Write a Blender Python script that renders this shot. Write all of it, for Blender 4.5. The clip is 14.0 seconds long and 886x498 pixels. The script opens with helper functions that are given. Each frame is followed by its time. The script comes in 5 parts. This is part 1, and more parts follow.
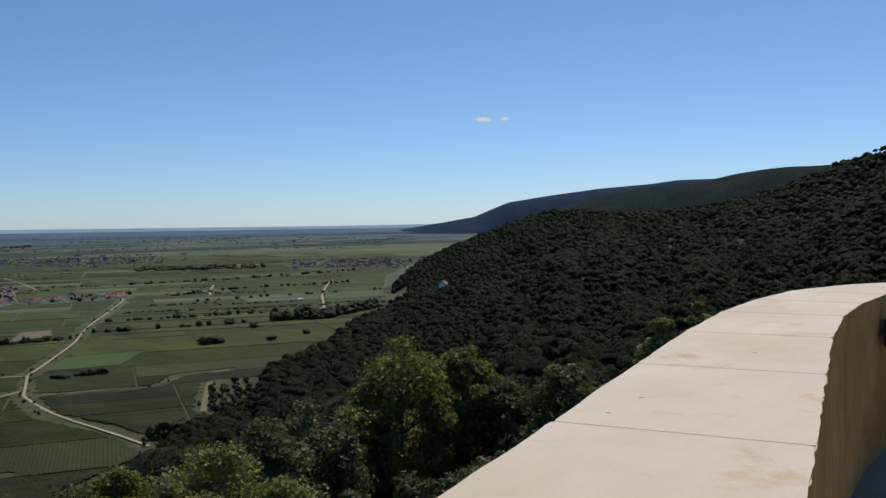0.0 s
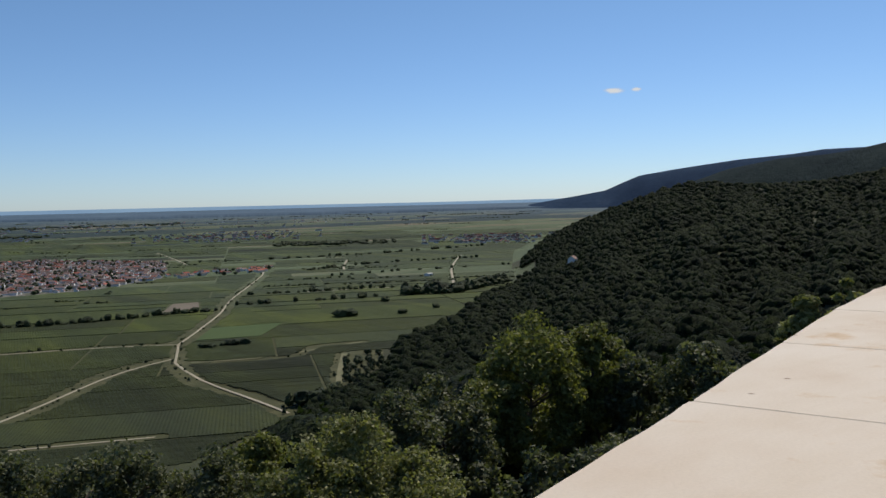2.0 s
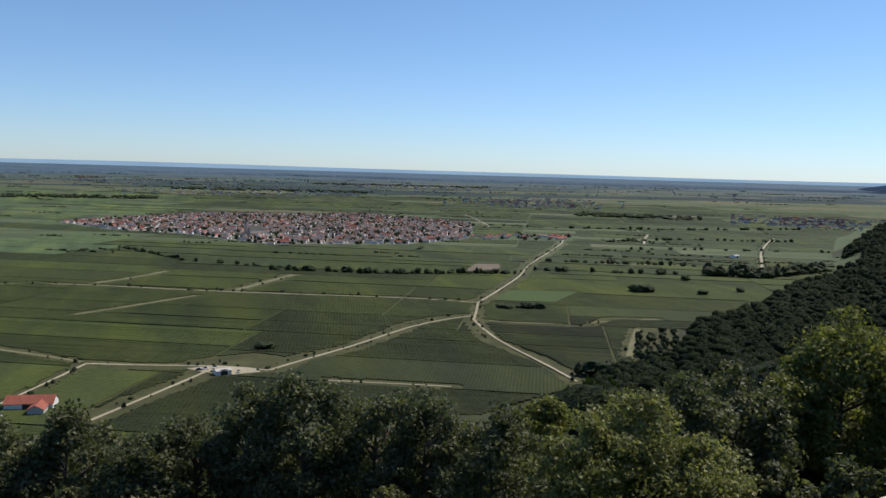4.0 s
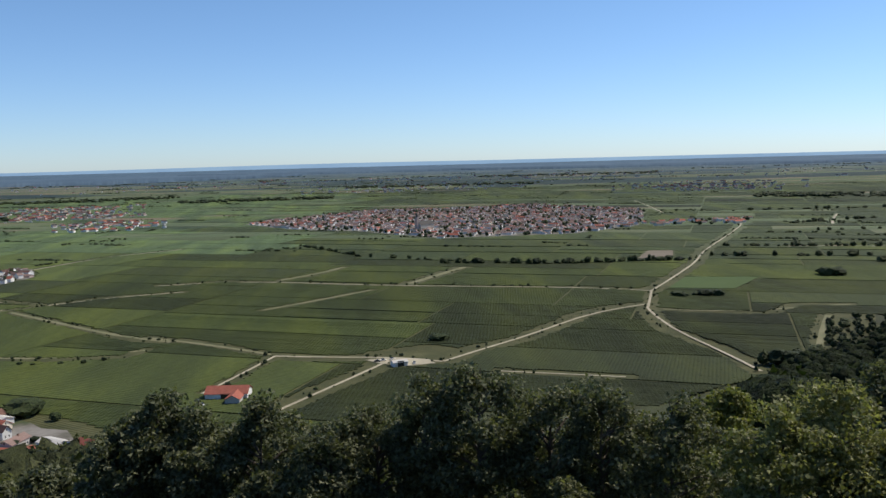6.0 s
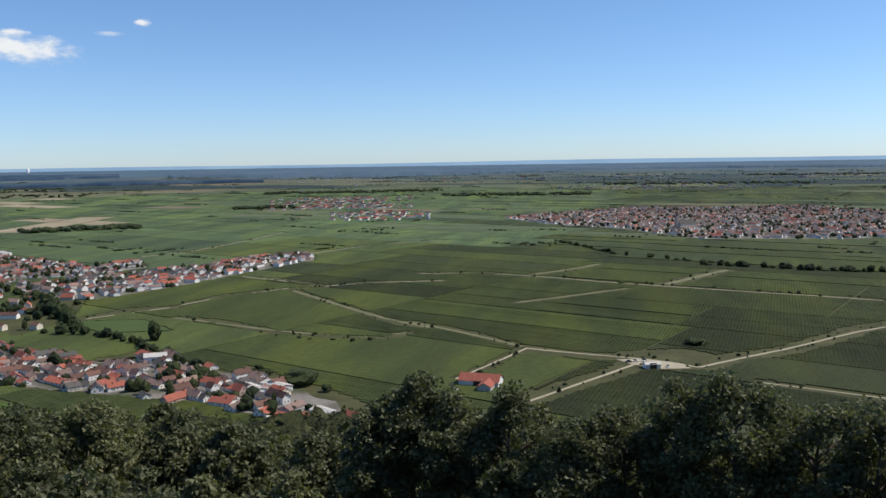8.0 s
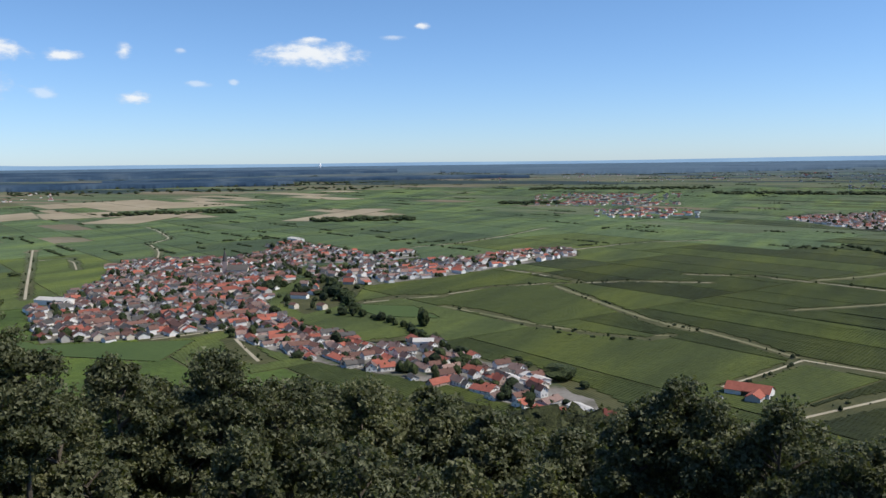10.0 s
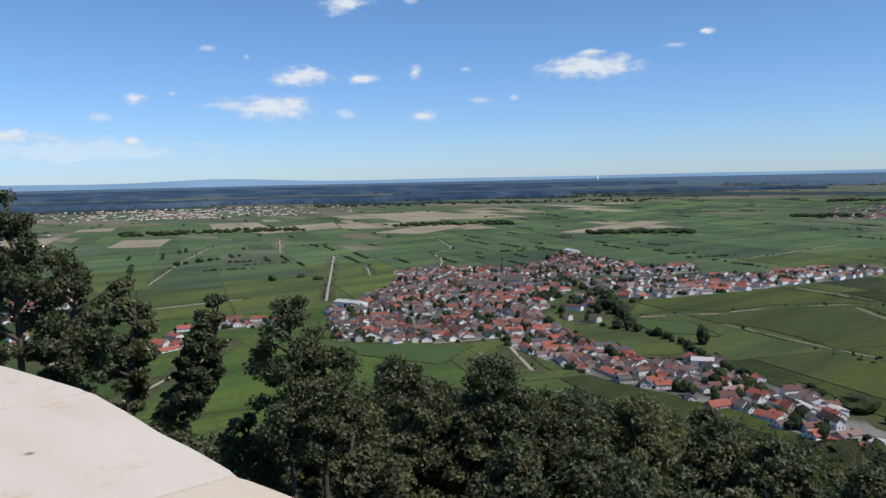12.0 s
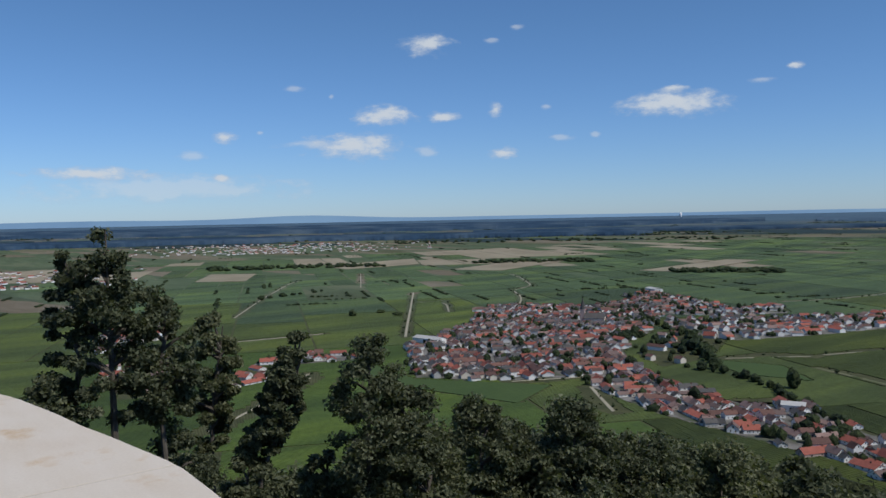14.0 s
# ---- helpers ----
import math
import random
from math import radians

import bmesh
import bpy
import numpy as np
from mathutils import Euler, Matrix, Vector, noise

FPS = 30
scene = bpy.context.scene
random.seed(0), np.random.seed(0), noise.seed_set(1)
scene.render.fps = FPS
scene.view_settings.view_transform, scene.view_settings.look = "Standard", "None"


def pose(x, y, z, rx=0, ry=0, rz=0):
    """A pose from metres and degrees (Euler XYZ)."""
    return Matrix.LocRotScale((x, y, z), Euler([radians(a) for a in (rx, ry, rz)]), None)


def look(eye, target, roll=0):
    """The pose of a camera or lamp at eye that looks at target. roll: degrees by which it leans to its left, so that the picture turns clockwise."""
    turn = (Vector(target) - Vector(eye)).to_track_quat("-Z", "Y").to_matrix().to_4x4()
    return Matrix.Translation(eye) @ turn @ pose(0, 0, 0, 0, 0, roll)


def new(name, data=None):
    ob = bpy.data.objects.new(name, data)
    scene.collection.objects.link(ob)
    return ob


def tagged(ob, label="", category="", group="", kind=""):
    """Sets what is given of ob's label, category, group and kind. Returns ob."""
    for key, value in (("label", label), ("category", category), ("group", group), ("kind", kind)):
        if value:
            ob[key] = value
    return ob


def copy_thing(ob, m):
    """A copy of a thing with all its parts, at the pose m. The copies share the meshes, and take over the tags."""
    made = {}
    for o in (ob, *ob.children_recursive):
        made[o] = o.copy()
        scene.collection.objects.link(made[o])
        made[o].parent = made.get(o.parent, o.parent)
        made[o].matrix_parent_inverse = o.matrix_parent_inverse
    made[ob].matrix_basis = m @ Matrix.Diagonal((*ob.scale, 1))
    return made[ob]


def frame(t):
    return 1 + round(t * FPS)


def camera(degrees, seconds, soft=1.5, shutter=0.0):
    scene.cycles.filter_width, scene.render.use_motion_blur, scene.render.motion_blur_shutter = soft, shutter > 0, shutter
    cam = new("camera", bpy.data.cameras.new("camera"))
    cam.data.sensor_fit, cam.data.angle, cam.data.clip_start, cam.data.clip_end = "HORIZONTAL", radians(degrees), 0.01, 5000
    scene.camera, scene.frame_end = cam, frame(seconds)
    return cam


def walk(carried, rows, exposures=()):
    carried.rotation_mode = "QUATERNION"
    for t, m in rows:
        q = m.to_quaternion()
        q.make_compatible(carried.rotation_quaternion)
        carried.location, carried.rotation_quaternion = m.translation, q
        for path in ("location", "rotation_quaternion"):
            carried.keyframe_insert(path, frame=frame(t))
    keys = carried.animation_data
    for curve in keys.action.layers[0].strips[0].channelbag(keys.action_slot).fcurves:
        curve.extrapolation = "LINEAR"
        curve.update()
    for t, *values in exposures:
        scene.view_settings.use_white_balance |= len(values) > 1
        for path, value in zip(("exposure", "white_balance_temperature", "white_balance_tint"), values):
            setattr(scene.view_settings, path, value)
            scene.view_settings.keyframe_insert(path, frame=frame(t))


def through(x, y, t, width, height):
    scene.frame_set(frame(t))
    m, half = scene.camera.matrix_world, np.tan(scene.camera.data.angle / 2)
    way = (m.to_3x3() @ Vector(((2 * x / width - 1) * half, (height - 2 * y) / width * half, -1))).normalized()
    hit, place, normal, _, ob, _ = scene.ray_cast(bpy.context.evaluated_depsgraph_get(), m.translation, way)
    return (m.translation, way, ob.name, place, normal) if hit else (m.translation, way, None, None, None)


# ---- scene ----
# A viewing terrace on a wooded hillside above a wide plain of vineyards and villages.
EYE = (0.0, 0.0, 1.5)
cam = camera(55.8, 14.0)


def aim(t, yaw, tilt, lean):
    near = float(np.interp(t, [0, 1.0, 2.0, 3.0, 4.2, 8.0, 11.5], [0, 0.005, 0.015, 0.025, 0.025, 0.01, 0]))
    lift = float(np.interp(t, [13.5, 14.0], [0, 0.11]))
    return pose(EYE[0], EYE[1] + near, EYE[2] + lift, 0, 0, yaw) @ pose(0, 0, 0, 90 + tilt, 0, 0) @ pose(0, 0, 0, 0, 0, lean)


# seconds, turn to the left, tilt, lean (degrees)
TURNS = [
    (0, -46.10, -1.64, -0.85),
    (0.5, -44.34, -1.64, -1.18),
    (1, -41.93, -1.63, -1.17),
    (1.5, -39.95, -2.18, -1.08),
    (2, -37.29, -3.18, -1.40),
    (2.5, -34.19, -3.97, -1.20),
    (3, -28.60, -4.67, -0.98),
    (3.5, -24.33, -4.94, 0.19),
    (4, -16.95, -5.24, 1.61),
    (4.2, -13.92, -5.37, 0.60),
    (6.3, -4.14, -5.79, -1.09),
    (6.5, -2.93, -5.55, -0.80),
    (7, 1.01, -5.43, -0.40),
    (7.5, 6.18, -5.71, -0.66),
    (8, 12.01, -5.83, -0.86),
    (8.2, 13.94, -5.86, -0.74),
    (10.3, 32.46, -5.80, -0.95),
    (10.5, 34.11, -5.74, -1.15),
    (11, 38.42, -5.52, -1.13),
    (11.5, 43.22, -5.39, -0.82),
    (12, 48.71, -4.73, -1.28),
    (12.5, 53.62, -3.15, -0.09),
    (13, 51.90, -1.86, -1.41),
    (13.5, 53.10, -1.35, -0.21),
    (14, 54.09, -2.11, -1.14),
]
walk(cam, [(t, aim(t, a, b, c)) for t, a, b, c in TURNS],
     [(0.0, -0.38, 7050, 8), (2.2, -0.25, 7150, 9), (3.0, -0.11, 7250, 9), (4.2, 0.04, 7200, 9), (7.0, 0.12, 7100, 9), (11.0, 0.17, 6750, 9), (11.6, 0.09, 6650, 9), (12.0, -0.04, 6500, 9), (12.6, -0.2, 6400, 9), (13.0, -0.27, 6350, 8), (13.4, -0.26, 6300, 8), (14.0, -0.42, 6300, 8)])
# ---- light ----
SUN_YAW, SUN_HEIGHT = -68.0, 52.0
sun_way = Vector((math.sin(radians(-SUN_YAW)) * math.cos(radians(SUN_HEIGHT)), math.cos(radians(SUN_YAW)) * math.cos(radians(SUN_HEIGHT)), math.sin(radians(SUN_HEIGHT))))
world = bpy.data.worlds.new("world")
scene.world = world
world.use_nodes = True
wn = world.node_tree
sky = wn.nodes.new("ShaderNodeTexSky")
sky.sky_type = "NISHITA"
sky.sun_disc = False
sky.sun_elevation = radians(SUN_HEIGHT)
sky.sun_rotation = radians(-SUN_YAW)
sky.altitude = 900
sky.air_density, sky.dust_density, sky.ozone_density = 1.0, 0.35, 4.0
tint = wn.nodes.new("ShaderNodeMix")
tint.data_type, tint.blend_type = "RGBA", "MULTIPLY"
tint.inputs[0].default_value = 1.0
wn.links.new(sky.outputs[0], tint.inputs[6])
# paler and less yellow low over the horizon
gaze = wn.nodes.new("ShaderNodeTexCoord")
height = wn.nodes.new("ShaderNodeSeparateXYZ")
wn.links.new(gaze.outputs["Generated"], height.inputs[0])
veil = wn.nodes.new("ShaderNodeValToRGB")
for el, (p, c) in zip(veil.color_ramp.elements, ((0.0, (0.72, 0.90, 1.27)), (0.22, (0.72, 0.92, 1.13)))):
    el.position, el.color = p, (*c, 1)
wn.links.new(height.outputs[2], veil.inputs[0])
wn.links.new(veil.outputs[0], tint.inputs[7])
wn.links.new(tint.outputs[2], wn.nodes["Background"].inputs[0])
wn.nodes["Background"].inputs[1].default_value = 0.113
sun = new("sun", bpy.data.lights.new("sun", "SUN"))
sun.data.energy, sun.data.angle, sun.data.color = 4.3, radians(0.53), (1.0, 0.95, 0.87)
sun.matrix_world = look(sun_way * 100, (0, 0, 0))
scene.view_settings.exposure = 0.0


# ---- materials ----
def shader(name, rough=0.85, spec=0.3):
    m = bpy.data.materials.new(name)
    m.use_nodes = True
    b = m.node_tree.nodes["Principled BSDF"]
    b.inputs["Roughness"].default_value = rough
    b.inputs["Specular IOR Level"].default_value = spec
    return m, m.node_tree.nodes, m.node_tree.links, b


def ramp(n, l, source, stops, mode="LINEAR"):
    r = n.new("ShaderNodeValToRGB")
    r.color_ramp.interpolation = mode
    e = r.color_ramp.elements
    while len(e) < len(stops):
        e.new(0.5)
    for el, (p, c) in zip(e, stops):
        el.position, el.color = p, (*c, 1)
    l.new(source, r.inputs[0])
    return r.outputs[0]


def mixed(n, l, f, a, b, how="MIX"):
    x = n.new("ShaderNodeMix")
    x.data_type, x.blend_type = "RGBA", how
    for k, v in ((0, f), (6, a), (7, b)):
        if hasattr(v, "is_output"):
            l.new(v, x.inputs[k])
        else:
            x.inputs[k].default_value = v if k == 0 else (*v, 1)
    return x.outputs[2]


def noise_of(n, l, vec, scale, detail=4, rough=0.55, out=0):
    x = n.new("ShaderNodeTexNoise")
    x.inputs["Scale"].default_value, x.inputs["Detail"].default_value, x.inputs["Roughness"].default_value = scale, detail, rough
    if vec is not None:
        l.new(vec, x.inputs["Vector"])
    return x.outputs[out]


def math_of(n, l, how, a, b=0.0):
    x = n.new("ShaderNodeMath")
    x.operation = how
    for k, v in ((0, a), (1, b)):
        if hasattr(v, "is_output"):
            l.new(v, x.inputs[k])
        else:
            x.inputs[k].default_value = v
    return x.outputs[0]


def mapped(n, l, vec, scale=(1, 1, 1), turn=0.0, shift=(0, 0, 0)):
    x = n.new("ShaderNodeMapping")
    x.inputs["Scale"].default_value, x.inputs["Rotation"].default_value, x.inputs["Location"].default_value = scale, (0, 0, radians(turn)), shift
    l.new(vec, x.inputs["Vector"])
    return x.outputs[0]


def bumped(n, l, b, height, strength, distance):
    x = n.new("ShaderNodeBump")
    x.inputs["Strength"].default_value, x.inputs["Distance"].default_value = strength, distance
    l.new(height, x.inputs["Height"])
    l.new(x.outputs[0], b.inputs["Normal"])


def surface(name, stops, scale, fine, rough=0.85, bump=0.3, depth=0.02, spec=0.3, stretch=(1, 1, 1), vary=0.0, islands=False):
    """A mottled surface: broad stains and a fine grain, in metres of the object's own space."""
    m, n, l, b = shader(name, rough, spec)
    co = n.new("ShaderNodeTexCoord").outputs["Object"]
    co = mapped(n, l, co, stretch)
    broad, grain = noise_of(n, l, co, scale, 5), noise_of(n, l, co, fine, 6, 0.65)
    c = ramp(n, l, broad, stops)
    c = mixed(n, l, 0.35, c, ramp(n, l, grain, [(0.3, (0.45, 0.45, 0.45)), (0.7, (1, 1, 1))]), "MULTIPLY")
    if vary:
        r = n.new("ShaderNodeNewGeometry").outputs["Random Per Island"] if islands else n.new("ShaderNodeObjectInfo").outputs["Random"]
        c = mixed(n, l, vary, c, ramp(n, l, r, [(0, (0.42, 0.42, 0.43)), (0.5, (0.85, 0.85, 0.85)), (1, (1.15, 1.08, 1.02))]), "MULTIPLY")
    l.new(c, b.inputs["Base Color"])
    bumped(n, l, b, grain, bump, depth)
    return m


def foliage(name, dark, mid, light, size, rough=0.55, through=0.25, object_vary=0.0, relief=0.0):
    """Leaves that differ clump by clump and let some light through."""
    m, n, l, b = shader(name, rough, 0.18)
    geo = n.new("ShaderNodeNewGeometry")
    isl = geo.outputs["Random Per Island"]
    co = n.new("ShaderNodeTexCoord").outputs["Object"]
    big = noise_of(n, l, co, size, 4)
    k = math_of(n, l, "ADD", math_of(n, l, "MULTIPLY", isl, 0.45), math_of(n, l, "MULTIPLY", big, 0.6))
    c = ramp(n, l, k, [(0.25, dark), (0.52, mid), (0.8, light)])
    if object_vary:
        r = n.new("ShaderNodeObjectInfo").outputs["Random"]
        c = mixed(n, l, object_vary, c, ramp(n, l, r, [(0, (0.55, 0.6, 0.5)), (1, (1.0, 1.0, 0.8))]), "MULTIPLY")
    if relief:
        # one noise darkens the hollows of the bump and lightens its tips
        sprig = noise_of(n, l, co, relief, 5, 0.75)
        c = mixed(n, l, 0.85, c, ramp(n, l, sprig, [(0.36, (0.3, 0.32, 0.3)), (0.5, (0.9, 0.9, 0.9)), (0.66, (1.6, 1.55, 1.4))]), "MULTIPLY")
        bumped(n, l, b, sprig, 1.0, 0.9 / relief)
    l.new(c, b.inputs["Base Color"])
    t = n.new("ShaderNodeBsdfTranslucent")
    l.new(mixed(n, l, 1.0, c, (1.0, 1.1, 0.5), "MULTIPLY"), t.inputs["Color"])
    x = n.new("ShaderNodeMixShader")
    x.inputs[0].default_value = through
    l.new(b.outputs[0], x.inputs[1])
    l.new(t.outputs[0], x.inputs[2])
    l.new(x.outputs[0], n["Material Output"].inputs[0])
    return m


def plain_material():
    """Vineyards, meadows and far ploughland in parcels, by the plan of the plain in metres."""
    m, n, l, b = shader("plain_of_vineyards", 0.9, 0.2)
    at = n.new("ShaderNodeAttribute")
    at.attribute_name = "plan"
    at = at.outputs["Vector"]
    warp = n.new("ShaderNodeVectorMath")
    warp.operation = "MULTIPLY_ADD"
    l.new(noise_of(n, l, at, 0.0016, 2, out=1), warp.inputs[0])
    warp.inputs[1].default_value = (260, 260, 0)
    l.new(at, warp.inputs[2])
    w = warp.outputs[0]

    def parcels(a, bb, turn):
        v = n.new("ShaderNodeTexVoronoi")
        v.voronoi_dimensions, v.distance = "2D", "CHEBYCHEV"
        v.inputs["Scale"].default_value, v.inputs["Randomness"].default_value = 1.0, 0.75
        q = mapped(n, l, w, (1 / a, 1 / bb, 1), turn)
        l.new(q, v.inputs["Vector"])
        s = n.new("ShaderNodeSeparateColor")
        l.new(v.outputs["Color"], s.inputs[0])
        return s.outputs, q

    big, q1 = parcels(420, 130, 24)
    small, q2 = parcels(240, 34, 24)
    greens = ramp(n, l, math_of(n, l, "ADD", math_of(n, l, "MULTIPLY", big[0], 0.55), math_of(n, l, "MULTIPLY", small[0], 0.45)),
                  [(0.15, (0.076, 0.098, 0.052)), (0.45, (0.090, 0.122, 0.062)), (0.7, (0.108, 0.140, 0.072)), (0.9, (0.150, 0.165, 0.095))])
    # tan stubble and bare earth, more of it far out
    dist = n.new("ShaderNodeVectorMath")
    dist.operation = "LENGTH"
    l.new(at, dist.inputs[0])
    far = n.new("ShaderNodeMapRange")
    far.inputs[1].default_value, far.inputs[2].default_value = 1300, 5200
    l.new(dist.outputs["Value"], far.inputs[0])
    sep = n.new("ShaderNodeSeparateXYZ")
    l.new(at, sep.inputs[0])
    west = n.new("ShaderNodeMapRange")
    west.inputs[1].default_value, west.inputs[2].default_value = -900, -2200
    l.new(sep.outputs[0], west.inputs[0])
    close = n.new("ShaderNodeMapRange")
    close.inputs[1].default_value, close.inputs[2].default_value = 1000, 1700
    l.new(dist.outputs["Value"], close.inputs[0])
    verge = ramp(n, l, noise_of(n, l, mapped(n, l, at, (0.05, 0.05, 1), 0), 1.0, 5, 0.7), [(0.35, (0.050, 0.056, 0.022)), (0.6, (0.085, 0.086, 0.036)), (0.75, (0.150, 0.135, 0.070))])
    greens = mixed(n, l, close.outputs[0], verge, greens)
    few, q3 = parcels(700, 90, 60)
    share = math_of(n, l, "ADD", math_of(n, l, "MULTIPLY", far.outputs[0], 0.30), math_of(n, l, "MULTIPLY", west.outputs[0], 0.22))
    bare = math_of(n, l, "GREATER_THAN", share, few[1])
    tan = ramp(n, l, few[2], [(0, (0.16, 0.13, 0.085)), (0.5, (0.22, 0.185, 0.13)), (1, (0.10, 0.105, 0.05))])
    c = mixed(n, l, bare, greens, tan)
    # rows of vines and scattered gaps
    rows = n.new("ShaderNodeTexWave")
    rows.inputs["Scale"].default_value, rows.inputs["Distortion"].default_value = 0.14, 0.6
    l.new(mapped(n, l, w, (1, 1, 1), 24 + 90), rows.inputs["Vector"])
    c = mixed(n, l, 0.3, c, ramp(n, l, rows.outputs["Fac"], [(0.0, (0.5, 0.5, 0.5)), (0.7, (1, 1, 1))]), "MULTIPLY")
    c = mixed(n, l, 0.6, c, ramp(n, l, noise_of(n, l, mapped(n, l, w, (0.012, 0.05, 1), 24), 1.0, 6, 0.7), [(0.3, (0.55, 0.55, 0.5)), (0.6, (1, 1, 1)), (0.8, (1.35, 1.3, 1.2))]), "MULTIPLY")
    # dark woods far out
    woods = noise_of(n, l, mapped(n, l, at, (1 / 2600, 1 / 900, 1), -20), 1.0, 5, 0.6)
    edge = math_of(n, l, "SUBTRACT", 0.74, math_of(n, l, "MULTIPLY", far.outputs[0], 0.24))
    c = mixed(n, l, math_of(n, l, "GREATER_THAN", woods, edge), c, (0.024, 0.042, 0.042))
    # far ground blends to blue with distance: haze put into the colour
    haze_blend = n.new("ShaderNodeMapRange")
    haze_blend.inputs[1].default_value, haze_blend.inputs[2].default_value = 5500, 15000
    l.new(dist.outputs["Value"], haze_blend.inputs[0])
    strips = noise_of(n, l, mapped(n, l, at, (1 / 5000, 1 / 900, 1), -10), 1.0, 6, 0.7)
    c = mixed(n, l, haze_blend.outputs[0], c, ramp(n, l, strips, [(0.35, (0.050, 0.090, 0.130)), (0.55, (0.072, 0.120, 0.165)), (0.7, (0.125, 0.165, 0.190))]))
    l.new(c, b.inputs["Base Color"])
    bumped(n, l, b, rows.outputs["Fac"], 0.4, 0.5)
    return m


M_PLAIN = plain_material()
def vine_material(name, tone, hue=(1, 1, 1)):
    """Rows of vines in leaf; each parcel has its own green, some with back-lit shade in it."""
    m, n, l, b = shader(name, 0.85, 0.15)
    co = n.new("ShaderNodeTexCoord").outputs["Object"]
    at = n.new("ShaderNodeAttribute")
    at.attribute_name = "tone"
    c = ramp(n, l, at.outputs["Fac"], [(p, tuple(tone * v * h for v, h in zip(c, hue))) for p, c in ((0.0, (0.027, 0.035, 0.015)), (0.3, (0.052, 0.068, 0.023)), (0.6, (0.068, 0.090, 0.028)), (0.88, (0.088, 0.112, 0.034)), (0.97, (0.112, 0.134, 0.042)))])
    turn = mapped(n, l, co, (1, 1, 1), 66)
    rows = n.new("ShaderNodeTexWave")
    rows.inputs["Scale"].default_value, rows.inputs["Distortion"].default_value, rows.inputs["Detail"].default_value = 0.16, 1.5, 2
    l.new(turn, rows.inputs["Vector"])
    streak = noise_of(n, l, mapped(n, l, co, (0.05, 0.008, 0), 66), 1.0, 6, 0.7)
    c = mixed(n, l, 0.8, c, ramp(n, l, streak, [(0.28, (0.7, 0.7, 0.7)), (0.52, (1, 1, 1)), (0.75, (1.3, 1.25, 1.2))]), "MULTIPLY")
    # weak and strong growth in long soft bands along the rows
    band = noise_of(n, l, mapped(n, l, co, (0.016, 0.0035, 0), 66), 1.0, 3, 0.5)
    c = mixed(n, l, 0.9, c, ramp(n, l, band, [(0.34, (0.72, 0.74, 0.82)), (0.5, (1, 1, 1)), (0.64, (1.38, 1.30, 1.0))]), "MULTIPLY")
    fine = noise_of(n, l, co, 0.22, 5, 0.7)
    c = mixed(n, l, 0.6, c, ramp(n, l, fine, [(0.35, (0.6, 0.6, 0.6)), (0.65, (1.15, 1.15, 1.1))]), "MULTIPLY")
    l.new(c, b.inputs["Base Color"])
    bumped(n, l, b, math_of(n, l, "ADD", rows.outputs["Fac"], fine), 0.7, 0.6)
    return m


M_VINE = vine_material("vine_leaves", 0.90, (1.03, 1.03, 0.98))
# lighter copy of the vine leaves: front-lit brightness put into the green
M_FRONTLIT = vine_material("frontlit_vine_leaves", 1.36, (1.05, 1.05, 1.0))
M_GRASS = vine_material("meadow_grass", 1.22, (0.97, 1.12, 0.85))
# lighter, bluer green for far parcels: distance haze put into the leaf colour
M_CROP = vine_material("hazed_crop_leaves", 1.58, (0.95, 1.06, 1.5))
# darker, bluer copy of the vine leaves: back-lit shade and haze in colour
M_BACKLIT = vine_material("backlit_vine_leaves", 0.86, (1.02, 1.06, 1.3))
M_SLOPE = surface("forest_floor", [(0.3, (0.025, 0.028, 0.012)), (0.7, (0.05, 0.06, 0.022))], 0.05, 1.5, 0.95, 0.6, 0.3)
M_ROAD = surface("pale_farm_road", [(0.3, (0.30, 0.265, 0.19)), (0.7, (0.43, 0.385, 0.285))], 0.02, 0.6, 0.9, 0.3, 0.05)
M_TAN = surface("stubble_field", [(0.3, (0.24, 0.20, 0.13)), (0.7, (0.34, 0.29, 0.20))], 0.01, 0.2, 0.95, 0.3, 0.1)
M_EARTH = surface("ploughed_earth", [(0.3, (0.12, 0.10, 0.07)), (0.7, (0.18, 0.15, 0.11))], 0.02, 0.3, 0.95, 0.5, 0.15)
M_LUSH = surface("mown_meadow", [(0.3, (0.046, 0.078, 0.018)), (0.7, (0.066, 0.102, 0.026))], 0.012, 0.25, 0.95, 0.4, 0.1)
M_TRACK = surface("grassy_track", [(0.3, (0.12, 0.13, 0.06)), (0.7, (0.22, 0.20, 0.12))], 0.03, 0.5, 0.95, 0.4, 0.1)
M_LANE = surface("lanes_and_yards", [(0.36, (0.055, 0.072, 0.032)), (0.46, (0.13, 0.12, 0.10)), (0.62, (0.24, 0.225, 0.205))], 0.045, 0.4, 0.95, 0.3, 0.05)


